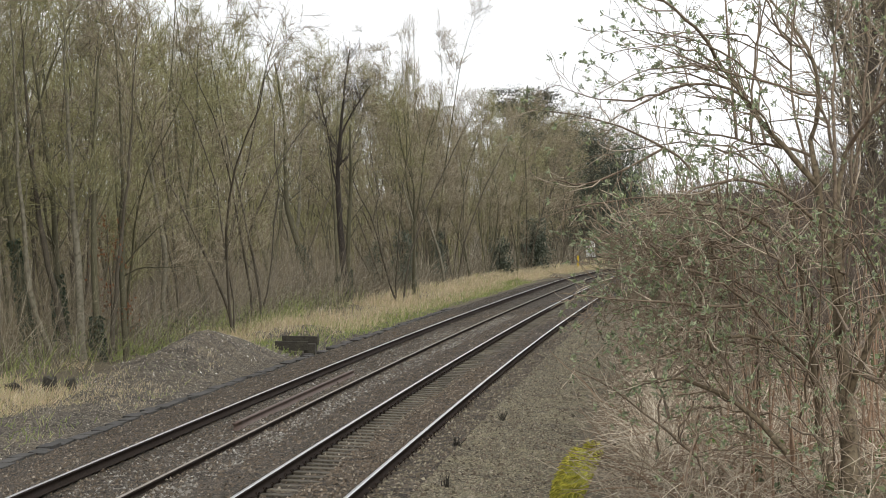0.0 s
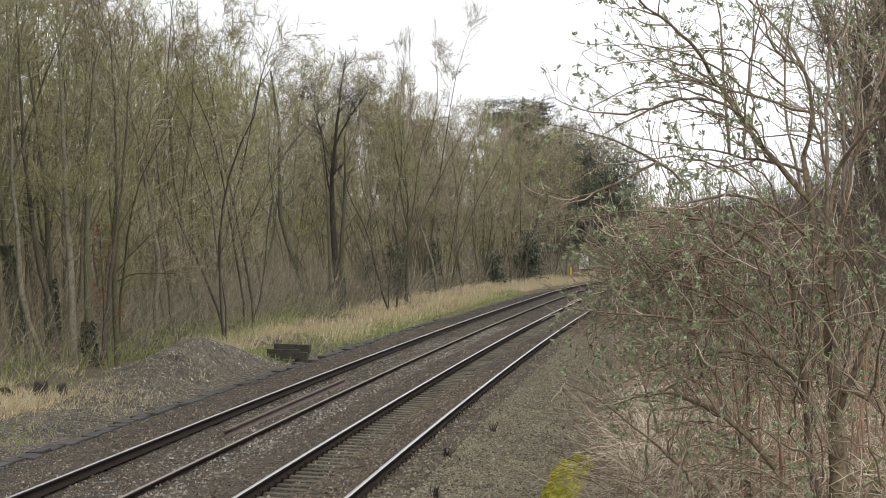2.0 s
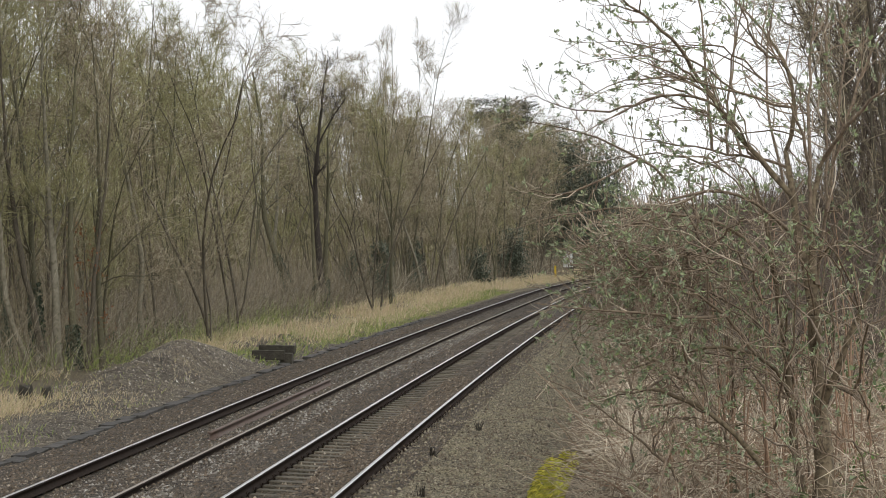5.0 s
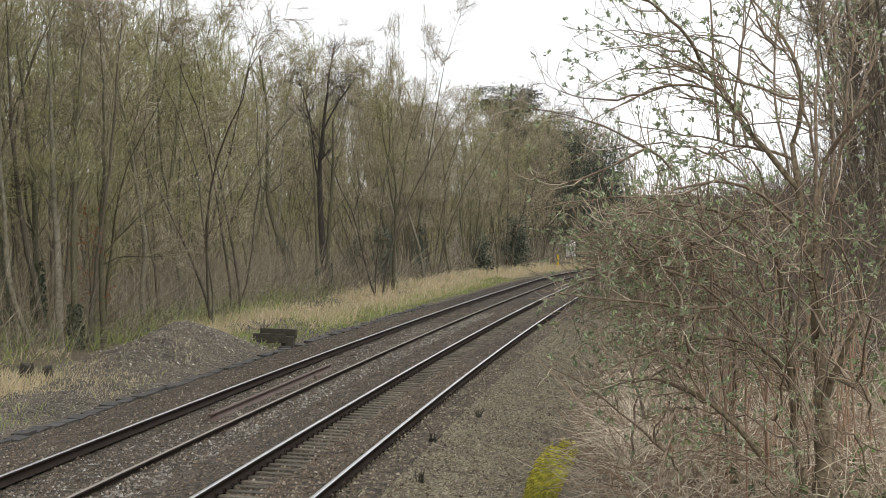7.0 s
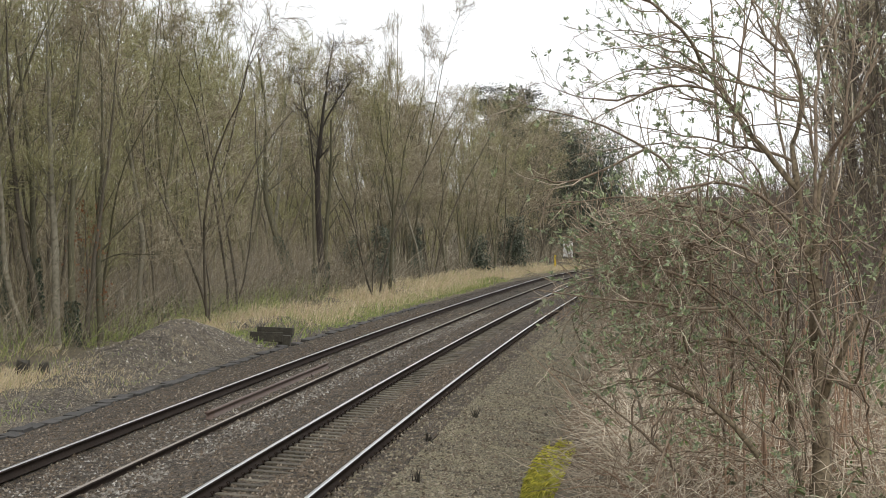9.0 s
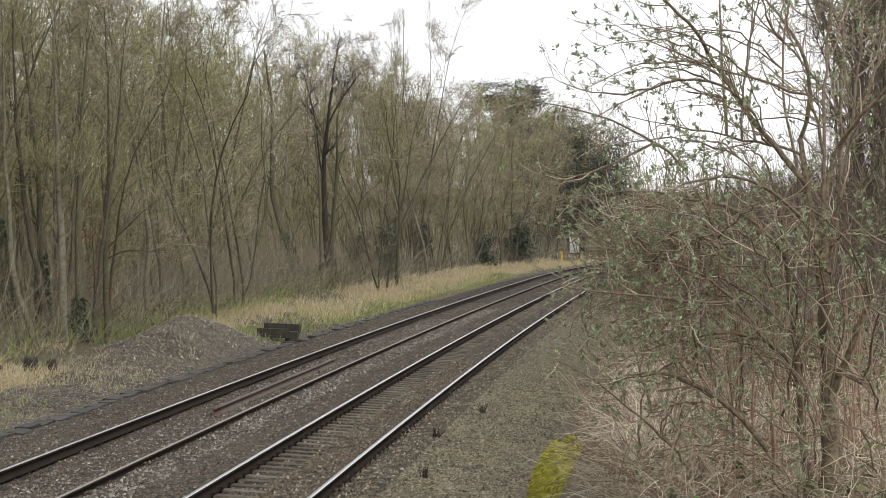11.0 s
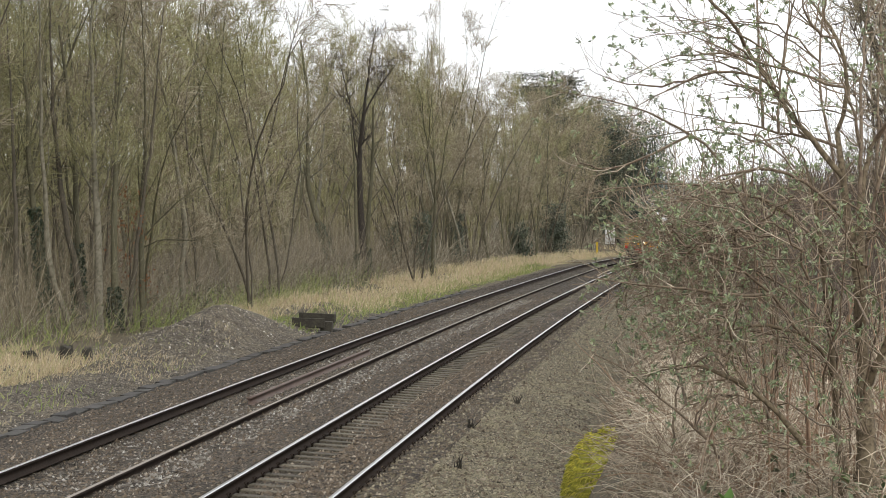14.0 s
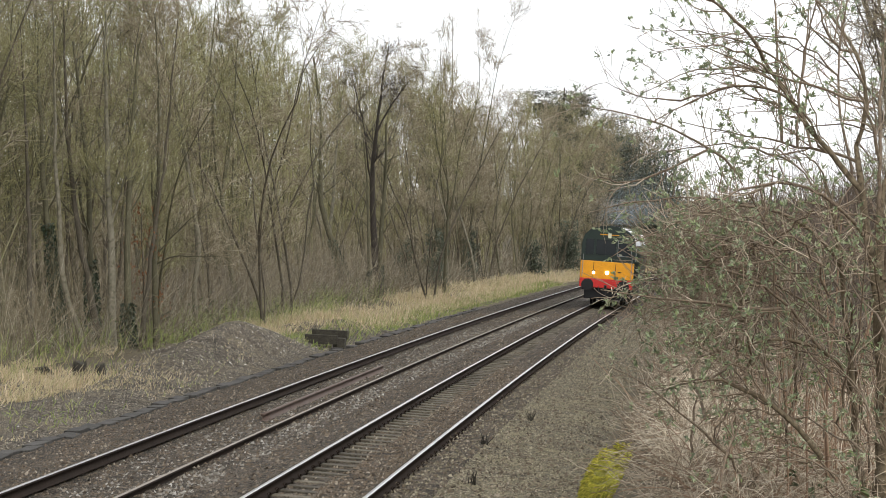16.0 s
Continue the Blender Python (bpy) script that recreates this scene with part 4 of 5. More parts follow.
for x, y in ((2.25, 13.3), (2.42, 13.6), (2.0, 14.4), (2.55, 14.8), (1.55, 14.6)):
    big_bramble(x, y)

# ---- the elder shrub ----
shrub = base("elder_shrub", "many-stemmed elder shrub in early leaf on the bank", "shrub")
SHOOTS = []


def stem(a, b, c, r0, r1, depth, wander=0.006):
    """One stem, bowed from a to c past b; x and z at that distance ahead."""
    u = np.linspace(0, 1, 12)[:, None]
    dz = RNG.normal(0, 0.25)
    A, B, C = (np.array([p[0], depth + dz * w, p[1]]) for p, w in ((a, 0), (b, 0.5), (c, 1)))
    if SHOOTS and r0 < 0.04 and a[1] > 2.5:
        known = np.concatenate([q[2:] for q, _ in SHOOTS])
        gap = np.hypot(known[:, 0] - a[0], known[:, 2] - a[1])
        if gap.min() < 0.3:
            A = known[gap.argmin()]
    P = (1 - u) ** 2 * A + 2 * u * (1 - u) * B + u * u * C
    P[1:] += RNG.normal(0, wander, (11, 3))
    R = (np.linspace(r0 * 0.75, r1 * 0.65, 12) * RNG.uniform(0.9, 1.12, 12))[None]
    me = Geo().tubes(P[None], R, 7 if r0 > 0.02 else 5).mesh("stem", M_TRUNK if r0 > 0.02 else M_ELDER)
    for p in me.polygons:
        p.use_smooth = True
    part("stem", me, shrub)
    SHOOTS.append((P, R[0]))


stem((2.33, 2.11), (2.34, 2.70), (2.29, 3.45), 0.078, 0.036, 14.0)
stem((2.30, 3.17), (2.20, 3.75), (2.16, 4.20), 0.044, 0.022, 14.0)
stem((2.16, 4.18), (2.37, 4.67), (1.78, 5.17), 0.022, 0.007, 14.0)
stem((2.10, 4.67), (1.97, 4.69), (1.87, 5.17), 0.014, 0.005, 14.0)
stem((2.15, 4.50), (1.56, 4.59), (1.05, 4.85), 0.012, 0.003, 14.0)
stem((2.03, 3.91), (1.82, 4.38), (1.65, 4.70), 0.024, 0.016, 14.0)
stem((1.65, 4.70), (1.50, 4.91), (1.04, 5.18), 0.016, 0.006, 14.0)
stem((1.78, 4.42), (1.57, 4.81), (0.94, 4.49), 0.014, 0.003, 14.0)
stem((1.77, 4.12), (1.71, 4.79), (0.98, 4.32), 0.016, 0.004, 14.0)
stem((1.53, 4.02), (1.24, 4.37), (0.56, 4.42), 0.013, 0.003, 14.2)
stem((1.20, 3.98), (0.69, 3.82), (0.64, 4.16), 0.012, 0.003, 14.0)
stem((1.42, 4.48), (1.06, 4.37), (0.73, 4.57), 0.011, 0.003, 14.0)
stem((2.16, 4.13), (1.90, 4.22), (1.22, 4.35), 0.014, 0.004, 14.0)
stem((2.30, 3.24), (2.24, 3.86), (2.37, 4.16), 0.042, 0.018, 14.0)
stem((2.37, 4.15), (2.48, 4.41), (2.81, 4.64), 0.020, 0.008, 14.0)
stem((2.31, 3.36), (2.40, 4.07), (2.50, 4.39), 0.020, 0.009, 14.2)
stem((2.50, 4.39), (2.68, 4.88), (2.84, 4.97), 0.012, 0.005, 14.2)
stem((2.31, 3.78), (2.31, 4.25), (2.17, 4.50), 0.020, 0.008, 14.0)
stem((1.78, 4.18), (1.77, 4.71), (1.73, 5.24), 0.013, 0.007, 14.5)
stem((1.87, 4.15), (1.88, 4.82), (1.97, 5.08), 0.010, 0.006, 14.6)
stem((1.94, 4.12), (1.92, 4.62), (2.04, 5.25), 0.011, 0.006, 14.6)
stem((2.10, 3.82), (2.05, 4.58), (2.25, 5.27), 0.013, 0.007, 14.8)
stem((2.30, 4.11), (2.35, 4.87), (2.46, 5.23), 0.015, 0.008, 14.5)
stem((2.48, 3.88), (2.45, 4.66), (2.49, 5.23), 0.013, 0.008, 14.5)
stem((2.67, 3.81), (2.60, 4.56), (2.65, 5.24), 0.014, 0.008, 14.6)
stem((2.22, 2.10), (2.20, 2.73), (2.13, 3.36), 0.034, 0.024, 14.2)
stem((2.32, 2.10), (2.34, 2.88), (2.29, 3.55), 0.036, 0.026, 14.3)
stem((2.34, 2.62), (2.39, 2.99), (2.68, 3.62), 0.034, 0.016, 13.8)
stem((2.10, 3.34), (2.06, 3.88), (1.99, 4.04), 0.022, 0.012, 14.0)
stem((2.21, 2.77), (1.96, 3.35), (1.05, 2.94), 0.022, 0.006, 13.6)
stem((1.88, 2.50), (1.54, 2.98), (1.12, 2.91), 0.026, 0.006, 13.4)
stem((2.19, 3.63), (1.70, 4.26), (1.08, 3.73), 0.018, 0.005, 13.5)
stem((2.13, 3.50), (1.59, 4.16), (0.74, 3.57), 0.018, 0.004, 13.5)
stem((1.94, 3.27), (1.47, 3.76), (0.83, 3.40), 0.016, 0.004, 13.3)
stem((1.77, 3.21), (1.32, 3.31), (0.65, 3.41), 0.015, 0.004, 13.2)
stem((1.86, 3.72), (1.36, 4.04), (0.60, 3.80), 0.012, 0.004, 13.8)
stem((1.46, 2.39), (1.38, 2.59), (0.75, 2.99), 0.014, 0.004, 13.7)

# younger arching shoots out of the stool
for i in range(64):
    x, z = RNG.uniform(1.25, 2.75), RNG.uniform(2.3, 3.6)
    L = RNG.uniform(0.5, 1.25)
    w = RNG.uniform(0.35, 1.0)
    rise = RNG.uniform(-0.05, 0.55) * L
    end = max(x - L * w, 1.05 + 0.35 * abs(RNG.normal()))
    stem((x, z), ((x + end) / 2 + 0.1, z + rise + 0.2 * L), (end, z + rise * 0.7), RNG.uniform(0.006, 0.012), 0.003, RNG.uniform(12.6, 15.6), 0.012)
for i in range(9):
    x, z = RNG.uniform(1.55, 2.35), RNG.uniform(3.75, 4.65)
    L = RNG.uniform(0.45, 0.95)
    stem((x, z), (x - L * 0.4, z + RNG.uniform(0.15, 0.4)), (max(x - L, 0.95), z + RNG.uniform(0.0, 0.4)), RNG.uniform(0.007, 0.011), 0.0025, RNG.uniform(13.4, 14.8), 0.008)
for i in range(36):
    x, z = RNG.uniform(1.3, 1.9), (RNG.uniform(3.4, 3.75) if i % 2 else RNG.uniform(2.7, 3.6))
    L = RNG.uniform(0.3, 0.75)
    stem((x, z), (x - L * 0.5, z + RNG.uniform(0.02, 0.25)), (max(x - L, 1.08), z + RNG.uniform(-0.15, 0.15)), RNG.uniform(0.005, 0.009), 0.0025, RNG.uniform(12.8, 15.5), 0.012)
for i in range(14):
    x, z = RNG.uniform(1.25, 1.6), RNG.uniform(3.35, 3.7)
    stem((x, z), (x - 0.25, z + RNG.uniform(0.05, 0.2)), (RNG.uniform(0.98, 1.15), z + RNG.uniform(-0.1, 0.15)), RNG.uniform(0.005, 0.008), 0.0025, RNG.uniform(13.2, 14.6), 0.014)
for i in range(5):
    x, z = RNG.uniform(1.15, 1.35), RNG.uniform(3.25, 3.5)
    stem((x, z), (x - 0.2, z + RNG.uniform(0.0, 0.1)), (RNG.uniform(0.88, 1.0), z + RNG.uniform(-0.12, 0.06)), RNG.uniform(0.005, 0.007), 0.0025, RNG.uniform(13.2, 13.9), 0.01)
for i in range(20):
    x, z = RNG.uniform(1.2, 2.75), RNG.uniform(2.2, 3.2)
    stem((x, z), (x + RNG.normal(0, 0.08), z + 0.5), (x + RNG.normal(-0.05, 0.2), z + RNG.uniform(0.8, 1.4)), RNG.uniform(0.007, 0.013), 0.004, RNG.uniform(13.2, 16), 0.012)

SP = np.stack([p for p, _ in SHOOTS])
SR = np.stack([r for _, r in SHOOTS])
fine = SR[:, 0] < 0.024
t1, q1 = grow(SP[fine], SR[fine], 7, 0.2, 1.0, 44, np.full(fine.sum(), 0.42), 7, 0.06, 0.2, 0.6, 0.5, 0.3)
q1 = np.clip(q1, 0.0018, 0.0042)
t2, q2 = grow(t1, q1, 2, 0.2, 0.95, 42, np.full(len(t1), 0.2), 4, 0.08, 0.18, 0.7, 0.6, 0.3)
q2 = np.maximum(q2, 0.0014)
tagged(part("twig_mass", Geo().tubes(t1, q1, 4).tubes(t2, q2, 3).mesh("twig_mass", M_SHOOT), shrub, "thin pale-brown leafy twigs"), kind="stuff")


def clusters(tips, dirs, n, L, W):
    """Rosettes of young leaves."""
    C = np.repeat(tips, n, 0) + RNG.normal(0, 0.006, (len(tips) * n, 3))
    D = unit(np.repeat(unit(dirs), n, 0) * 0.8 + RNG.normal(0, 0.7, (len(C), 3)) + np.array([0, 0, 0.15]))
    U = unit(np.cross(D, RNG.normal(0, 1, D.shape)))
    return C, D, U, L * RNG.uniform(0.6, 1.3, len(C)), W * RNG.uniform(0.7, 1.2, len(C))


g = Geo()
tips = np.concatenate([t1[:, -1], t2[:, -1], SP[fine][:, -1]])
dirs = np.concatenate([t1[:, -1] - t1[:, -2], t2[:, -1] - t2[:, -2], SP[fine][:, -1] - SP[fine][:, -2]])
pick = RNG.random(len(tips)) < np.where(tips[:, 2] > 3.95, 0.6, 0.42) * np.where(tips[:, 0] < 1.0, 0.6, 1.0)
g.leaves(*clusters(tips[pick], dirs[pick], 8, 0.032, 0.013))
mid = RNG.random(len(t1)) < np.where(t1[:, 3, 2] > 3.95, 0.3, 0.22)
g.leaves(*clusters(t1[mid][:, 3], t1[mid][:, 4] - t1[mid][:, 3], 5, 0.03, 0.0125))
tagged(part("young_leaves", g.mesh("young_leaves", M_LEAF), shrub, "small grey-green opening leaves"), kind="stuff")


# ---- mossy stump on the bank's foot ----
def lump(name, c, r, mat, seed, squash=(1, 1, 1), rough=0.18, sub=4):
    bm = bmesh.new()
    bmesh.ops.create_icosphere(bm, subdivisions=sub, radius=1)
    for v in bm.verts:
        k = 1 + rough * noise.noise(v.co * 2.2 + Vector((seed, 0, 0))) + rough * 0.4 * noise.noise(v.co * 7 + Vector((0, seed, 0)))
        v.co = Vector((v.co.x * r * squash[0] * k, v.co.y * r * squash[1] * k, v.co.z * r * squash[2] * k)) + Vector(c)
    me = bpy.data.meshes.new(name)
    bm.to_mesh(me)
    bm.free()
    me.materials.append(mat)
    for p in me.polygons:
        p.use_smooth = True
    return me


moss = new("mossy_boulder", lump("mossy_boulder", (1.76, 28.6, 0.3), 0.42, M_MOSS, 3.0, (1.12, 2.6, 2.1)))
tagged(moss, "low stone wall end covered in bright yellow-green moss", "boulder")
n = 6000
a, u = RNG.uniform(0, 2 * np.pi, n), RNG.random(n)
tier = np.round(u * 11 + RNG.normal(0, 0.12, n)) / 11
b = np.arccos(np.clip(tier, 0, 0.995))
S = np.stack([1.76 + 0.49 * np.sin(b) * np.cos(a), 28.6 + 1.14 * np.sin(b) * np.sin(a), 0.3 + 0.91 * np.cos(b) + 0.04 * np.sin(a * 3)], -1)
D = np.stack([1.2 * np.sin(b) * np.cos(a), np.sin(b) * np.sin(a), np.cos(b) + 0.15], -1) + RNG.normal(0, 0.35, (n, 3))
M_TUFT = ramp("moss_tufts", [(0.195, 0.202, 0.023), (0.45, 0.42, 0.05), (0.62, 0.55, 0.1), (0.13, 0.145, 0.022), (0.55, 0.46, 0.08)], trans=0.2)
tagged(new("moss_tufts", Geo().tubes(strands(S, D, RNG.uniform(0.045, 0.1, n), 3, -0.75, 0.15), 0.0065 * np.linspace(1, 0.4, 3)[None] * np.ones((n, 1)), 3).mesh("moss_tufts", M_TUFT)), "shaggy yellow-green moss hanging in tiers", "moss", kind="stuff")


def weed(o, y):
    """A small dark clump of cut woody stems on the path."""
    p = line(o, y)
    n = 14
    D = np.stack([RNG.normal(0, 0.3, n), RNG.normal(0, 0.3, n), np.ones(n)], -1)
    S = np.concatenate([RNG.normal(0, 0.03, (n, 2)), np.zeros((n, 1))], 1)
    ob = new("weed_clump", Geo().tubes(strands(S, D, RNG.uniform(0.08, 0.24, n), 3, 0.02, 0.1), 0.009 * np.array([1, 0.9, 0.6])[None] * np.ones((n, 1)), 4).mesh("weed_clump", M_TIMBER))
    ob.matrix_basis = pose(p[0], p[1], float(bed(o)) - 0.02)
    return tagged(ob, "small dark clump of dead stems in the ballast", "weed", "weeds on the path")


weed(-1.1, 52.2)
weed(-1.11, 38.9)
weed(-0.75, 45.5)

# ---- old timbers by the line ----
stack = base("timber_stack", "stack of dark rotten sleepers and baulks beside the ballast", "timber stack", track_pose(8.35, 84.5, -0.32))
for x0, x1, y0, y1, z0, z1, rz in ((-0.62, 0.66, 0.35, 0.55, 0.3, 0.6, -8), (-0.72, 0.4, -0.45, -0.27, 0.14, 0.46, 10), (0.28, 0.68, -0.3, 0.42, 0.0, 0.36, 4), (-0.6, -0.3, -0.4, 0.5, 0.0, 0.3, 0)):
    part("baulk", boxes("baulk", [(x0, x1, y0, y1, z0, z1)], M_TIMBER, bevel=0.02), stack).matrix_basis = pose(0, 0, 0, 0, 2, rz)


def tree_stump(o, y, r, h):
    p = line(o, y)
    bm = bmesh.new()
    res = bmesh.ops.create_cone(bm, cap_ends=True, segments=12, radius1=r * 1.3, radius2=r, depth=h)
    for v in bm.verts:
        v.co.x += RNG.normal(0, r * 0.12)
        v.co.z += h / 2 + (RNG.normal(0, h * 0.16) if v.co.z > 0 else 0)
    me = bpy.data.meshes.new("tree_stump")
    bm.to_mesh(me)
    bm.free()
    me.materials.append(M_TIMBER)
    ob = new("tree_stump", me)
    ob.matrix_basis = pose(p[0], p[1], float(ground_z(o, y)) - 0.06)
    return tagged(ob, "broken dark tree stump in dry grass", "tree stump", "stumps at the wood's edge")


for o, yy, r, h in ((11.0, 61.6, 0.16, 0.36), (10.7, 62.6, 0.12, 0.3), (11.6, 60.4, 0.2, 0.2), (13.0, 118.5, 0.3, 0.45)):
    tree_stump(o, yy, r, h)


# ---- relay cabinet and post ----
M_WHITE = plain("white_enamel", (0.72, 0.73, 0.72), 0.45)
M_YEL = plain("yellow_paint", (0.6, 0.42, 0.04), 0.6)
M_GREY = plain("grey_metal", (0.25, 0.26, 0.26), 0.5)
cabinet = base("relay_cabinet", "white lineside relay cabinet on a concrete plinth", "cabinet", pose(16.3, 262, float(ground_z(off(16.3, 262), 262)), 0, 0, -12))
part("body", boxes("body", [(-0.45, 0.45, -0.3, 0.3, 0.25, 1.85)], M_WHITE, bevel=0.01), cabinet)
part("roof", boxes("roof", [(-0.52, 0.52, -0.37, 0.37, 1.85, 1.93)], M_WHITE, bevel=0.015), cabinet)
part("plinth", boxes("plinth", [(-0.5, 0.5, -0.35, 0.35, -0.1, 0.25)], M_OLDCON, bevel=0.01), cabinet)
for x0 in (-0.43, 0.01):
    d = part("door", boxes("door", [(x0, x0 + 0.42, -0.325, -0.302, 0.3, 1.8)], M_WHITE, bevel=0.006), cabinet)
    part("handle", boxes("handle", [(x0 + (0.34 if x0 < 0 else 0.04), x0 + (0.38 if x0 < 0 else 0.08), -0.345, -0.326, 0.95, 1.15)], M_GREY, bevel=0.004), d)
post = base("marker_post", "short yellow lineside marker post", "post", pose(13.7, 240, float(ground_z(off(13.7, 240), 240)), 0, 0, -12))
part("shaft", boxes("shaft", [(-0.09, 0.09, -0.05, 0.05, -0.1, 1.05)], M_YEL, bevel=0.008), post)
part("cap", boxes("cap", [(-0.11, 0.11, -0.07, 0.07, 1.05, 1.1)], M_YEL, bevel=0.008), post)


# ---- evergreens and ivy ----
def foliage_cloud(name, C, n, spread, L, W, mat):
    """Leaves scattered through clumps at C."""
    k = len(C)
    P = np.repeat(C, n, 0) + RNG.normal(0, 1, (k * n, 3)) * spread
    D = unit(RNG.normal(0, 1, P.shape) + np.array([0, 0, -0.3]))
    U = unit(np.cross(D, RNG.normal(0, 1, D.shape)))
    return Geo().leaves(P, D, U, L * RNG.uniform(0.6, 1.3, len(P)), W * RNG.uniform(0.6, 1.3, len(P))).mesh(name, mat)


def evergreen(o, y, h, w, label, name, mat, clumps=60, per=40, leaf=0.3, layered=False, low=0.05):
    p = line(o, y, float(ground_z(o, y)) - 0.1)
    ob = base(name, label, "tree" if h > 4 else "bush", pose(*p), "evergreens along the line")
    T = strands(np.zeros((1, 3)), np.array([[0.02, 0, 1.0]]), h * 0.97, 9, 0.03, 0.04)
    TR = (0.022 * h + 0.03) * np.linspace(1, 0.15, 9)[None]
    b, rb = grow(T, TR, 20, max(low, 0.1), 0.97, 75 if layered else 45, np.full(1, w), 5, 0.0 if layered else 0.1, 0.1, 0.35, 0.3, 0.65 if not layered else 0.5)
    part("trunk", Geo().tubes(T, TR, 7).tubes(b, rb, 4).mesh("trunk", M_BARK_D), ob)
    k = RNG.integers(0, len(b), clumps)
    C = b[k, RNG.integers(1, 5, clumps)] + RNG.normal(0, 0.12, (clumps, 3)) * w * 0.5
    if not layered:
        half = clumps // 2
        hz = RNG.uniform(0.04, 0.8, half)
        ha = RNG.uniform(0, 2 * np.pi, half)
        hr = w * 0.62 * np.sqrt(RNG.random(half)) * (1.0 - 0.55 * hz)
        C[:half] = np.stack([hr * np.cos(ha), hr * np.sin(ha), hz * h], -1)
    sp = np.array([w * 0.11, w * 0.11, 0.016 * h]) if layered else np.full(3, w * 0.15)
    part("crown", foliage_cloud("crown", C, per, sp, leaf, leaf * 0.45, mat), ob)
    return ob


evergreen(off(8.7, 262), 262, 19.4, 7.0, "broad dark cedar with flat layered branches", "cedar", M_CONIFER, 300, 80, 0.24, True, 0.35)
evergreen(off(14.0, 290), 290, 17.6, 7.0, "dark spreading cedar behind bare trees", "cedar", M_CONIFER, 240, 80, 0.24, True, 0.4)
evergreen(off(20.6, 276), 276, 12.6, 6.2, "dark ivy-smothered tree above the line", "ivy_tree", M_HOLLY, 300, 60, 0.27, False, 0.02)
evergreen(off(18.0, 278), 278, 13.6, 5.6, "tall ivy-smothered tree above the line", "ivy_tree", M_HOLLY, 270, 60, 0.27, False, 0.02)
evergreen(off(8.6, 222), 222, 3.8, 2.6, "dark evergreen thicket under bare trees", "holly", M_HOLLY, 90, 45, 0.25)
evergreen(12.6, 149, 3.8, 1.3, "dark green holly at the wood's edge", "holly", M_HOLLY, 60, 45, 0.16)
evergreen(13.0, 170, 3.6, 1.0, "slim dark holly bush between trunks", "holly", M_HOLLY, 45, 40, 0.16)
evergreen(off(15.0, 280), 280, 9.0, 5.0, "low ivy-covered tree behind the cabinet", "ivy_tree", M_HOLLY, 180, 45, 0.35)
evergreen(13.4, 141, 3.0, 1.0, "small dark holly bush at the wood's edge", "holly", M_HOLLY, 40, 40, 0.15)
evergreen(off(5.0, 200), 200, 3.0, 1.8, "low dark holly thicket by the grass", "holly", M_HOLLY, 50, 40, 0.2)


def ivy_trunk(o, y, h, r, lean, H=9.0, way=None):
    """A leaning trunk with ivy wrapped round its lower part."""
    p = line(o, y, float(ground_z(o, y)) - 0.05)
    ob = base("ivy_clad_tree", "leaning bare trunk with dark ivy round its foot", "tree", pose(*p), "ivy-clad trunks")
    T = strands(np.zeros((1, 3)), np.array([[lean, 0.0, 1.0]]), H, 10, 0.01, 0.035)
    TR = r * np.linspace(1, 0.3, 10)[None]
    if way:
        T, TR = bent_stem(((0, 0),) + way, r, 0.3)
    b, rb = grow(T, TR, 22 if way else 14, 0.35, 1.0, 42, np.full(1, 2.2), 4, 0.1, 0.12, 0.4, 0.3)
    part("trunk", Geo().tubes(T, TR, 7).tubes(b, rb, 3).mesh("trunk", M_BARK_O), ob)
    n = int(500 * h)
    z = RNG.random(n) ** 1.2 * h
    a = RNG.uniform(0, 2 * np.pi, n)
    k = (1.5 - z / h * 0.5) * RNG.uniform(0.8, 1.5, n)
    tx = np.interp(z, T[0, :, 2], T[0, :, 0])
    ty = np.interp(z, T[0, :, 2], T[0, :, 1])
    C = np.stack([tx + r * np.cos(a) * k, ty + r * np.sin(a) * k, z], -1)
    D = unit(np.stack([np.cos(a), np.sin(a), -0.8 * np.ones(n)], -1) + RNG.normal(0, 0.4, (n, 3)))
    U = unit(np.cross(D, RNG.normal(0, 1, D.shape)))
    part("ivy", Geo().leaves(C, D, U, 0.085 * RNG.uniform(0.6, 1.3, n), 0.07).mesh("ivy", M_IVY), ob, "glossy dark green ivy")
    return ob


ivy_trunk(13.6, 124, 3.0, 0.16, 0, 9.0, ((-1.03, 3.0), (-1.62, 4.3), (-1.66, 6.6), (-1.54, 9.2), (-2.0, 12.2)))
ivy_trunk(13.64, 70, 3.6, 0.11, 0, 9.0, ((-0.11, 0.8), (-0.27, 2.2), (-0.61, 4.4), (-0.83, 9.0)))
for o, yy, h, r, ln in ((12.9, 125, 1.5, 0.09, 0.02), (12.5, 126.2, 1.7, 0.15, -0.02), (13.0, 71, 2.6, 0.12, -0.06), (12.1, 71.5, 1.4, 0.12, 0.0)):
    ivy_trunk(o, yy, h, r, ln)

russet = base("beech_sapling", "young beech holding russet dead leaves", "sapling", pose(*line(11.9, 73, float(ground_z(11.9, 73)) - 0.05)))
T = strands(np.zeros((1, 3)), np.array([[0.0, 0, 1.0]]), 4.4, 8, 0.03, 0.06)
b, rb = grow(T, 0.03 * np.linspace(1, 0.2, 8)[None], 22, 0.1, 1.0, 60, np.full(1, 0.9), 4, 0.02)
part("trunk", Geo().tubes(T, 0.03 * np.linspace(1, 0.2, 8)[None], 5).tubes(b, rb, 3).mesh("trunk", M_BARK_B), russet)
part("leaves", foliage_cloud("leaves", b[:, 2:].reshape(-1, 3), 7, np.array([0.14, 0.14, 0.12]), 0.09, 0.05, M_RUSSET), russet)

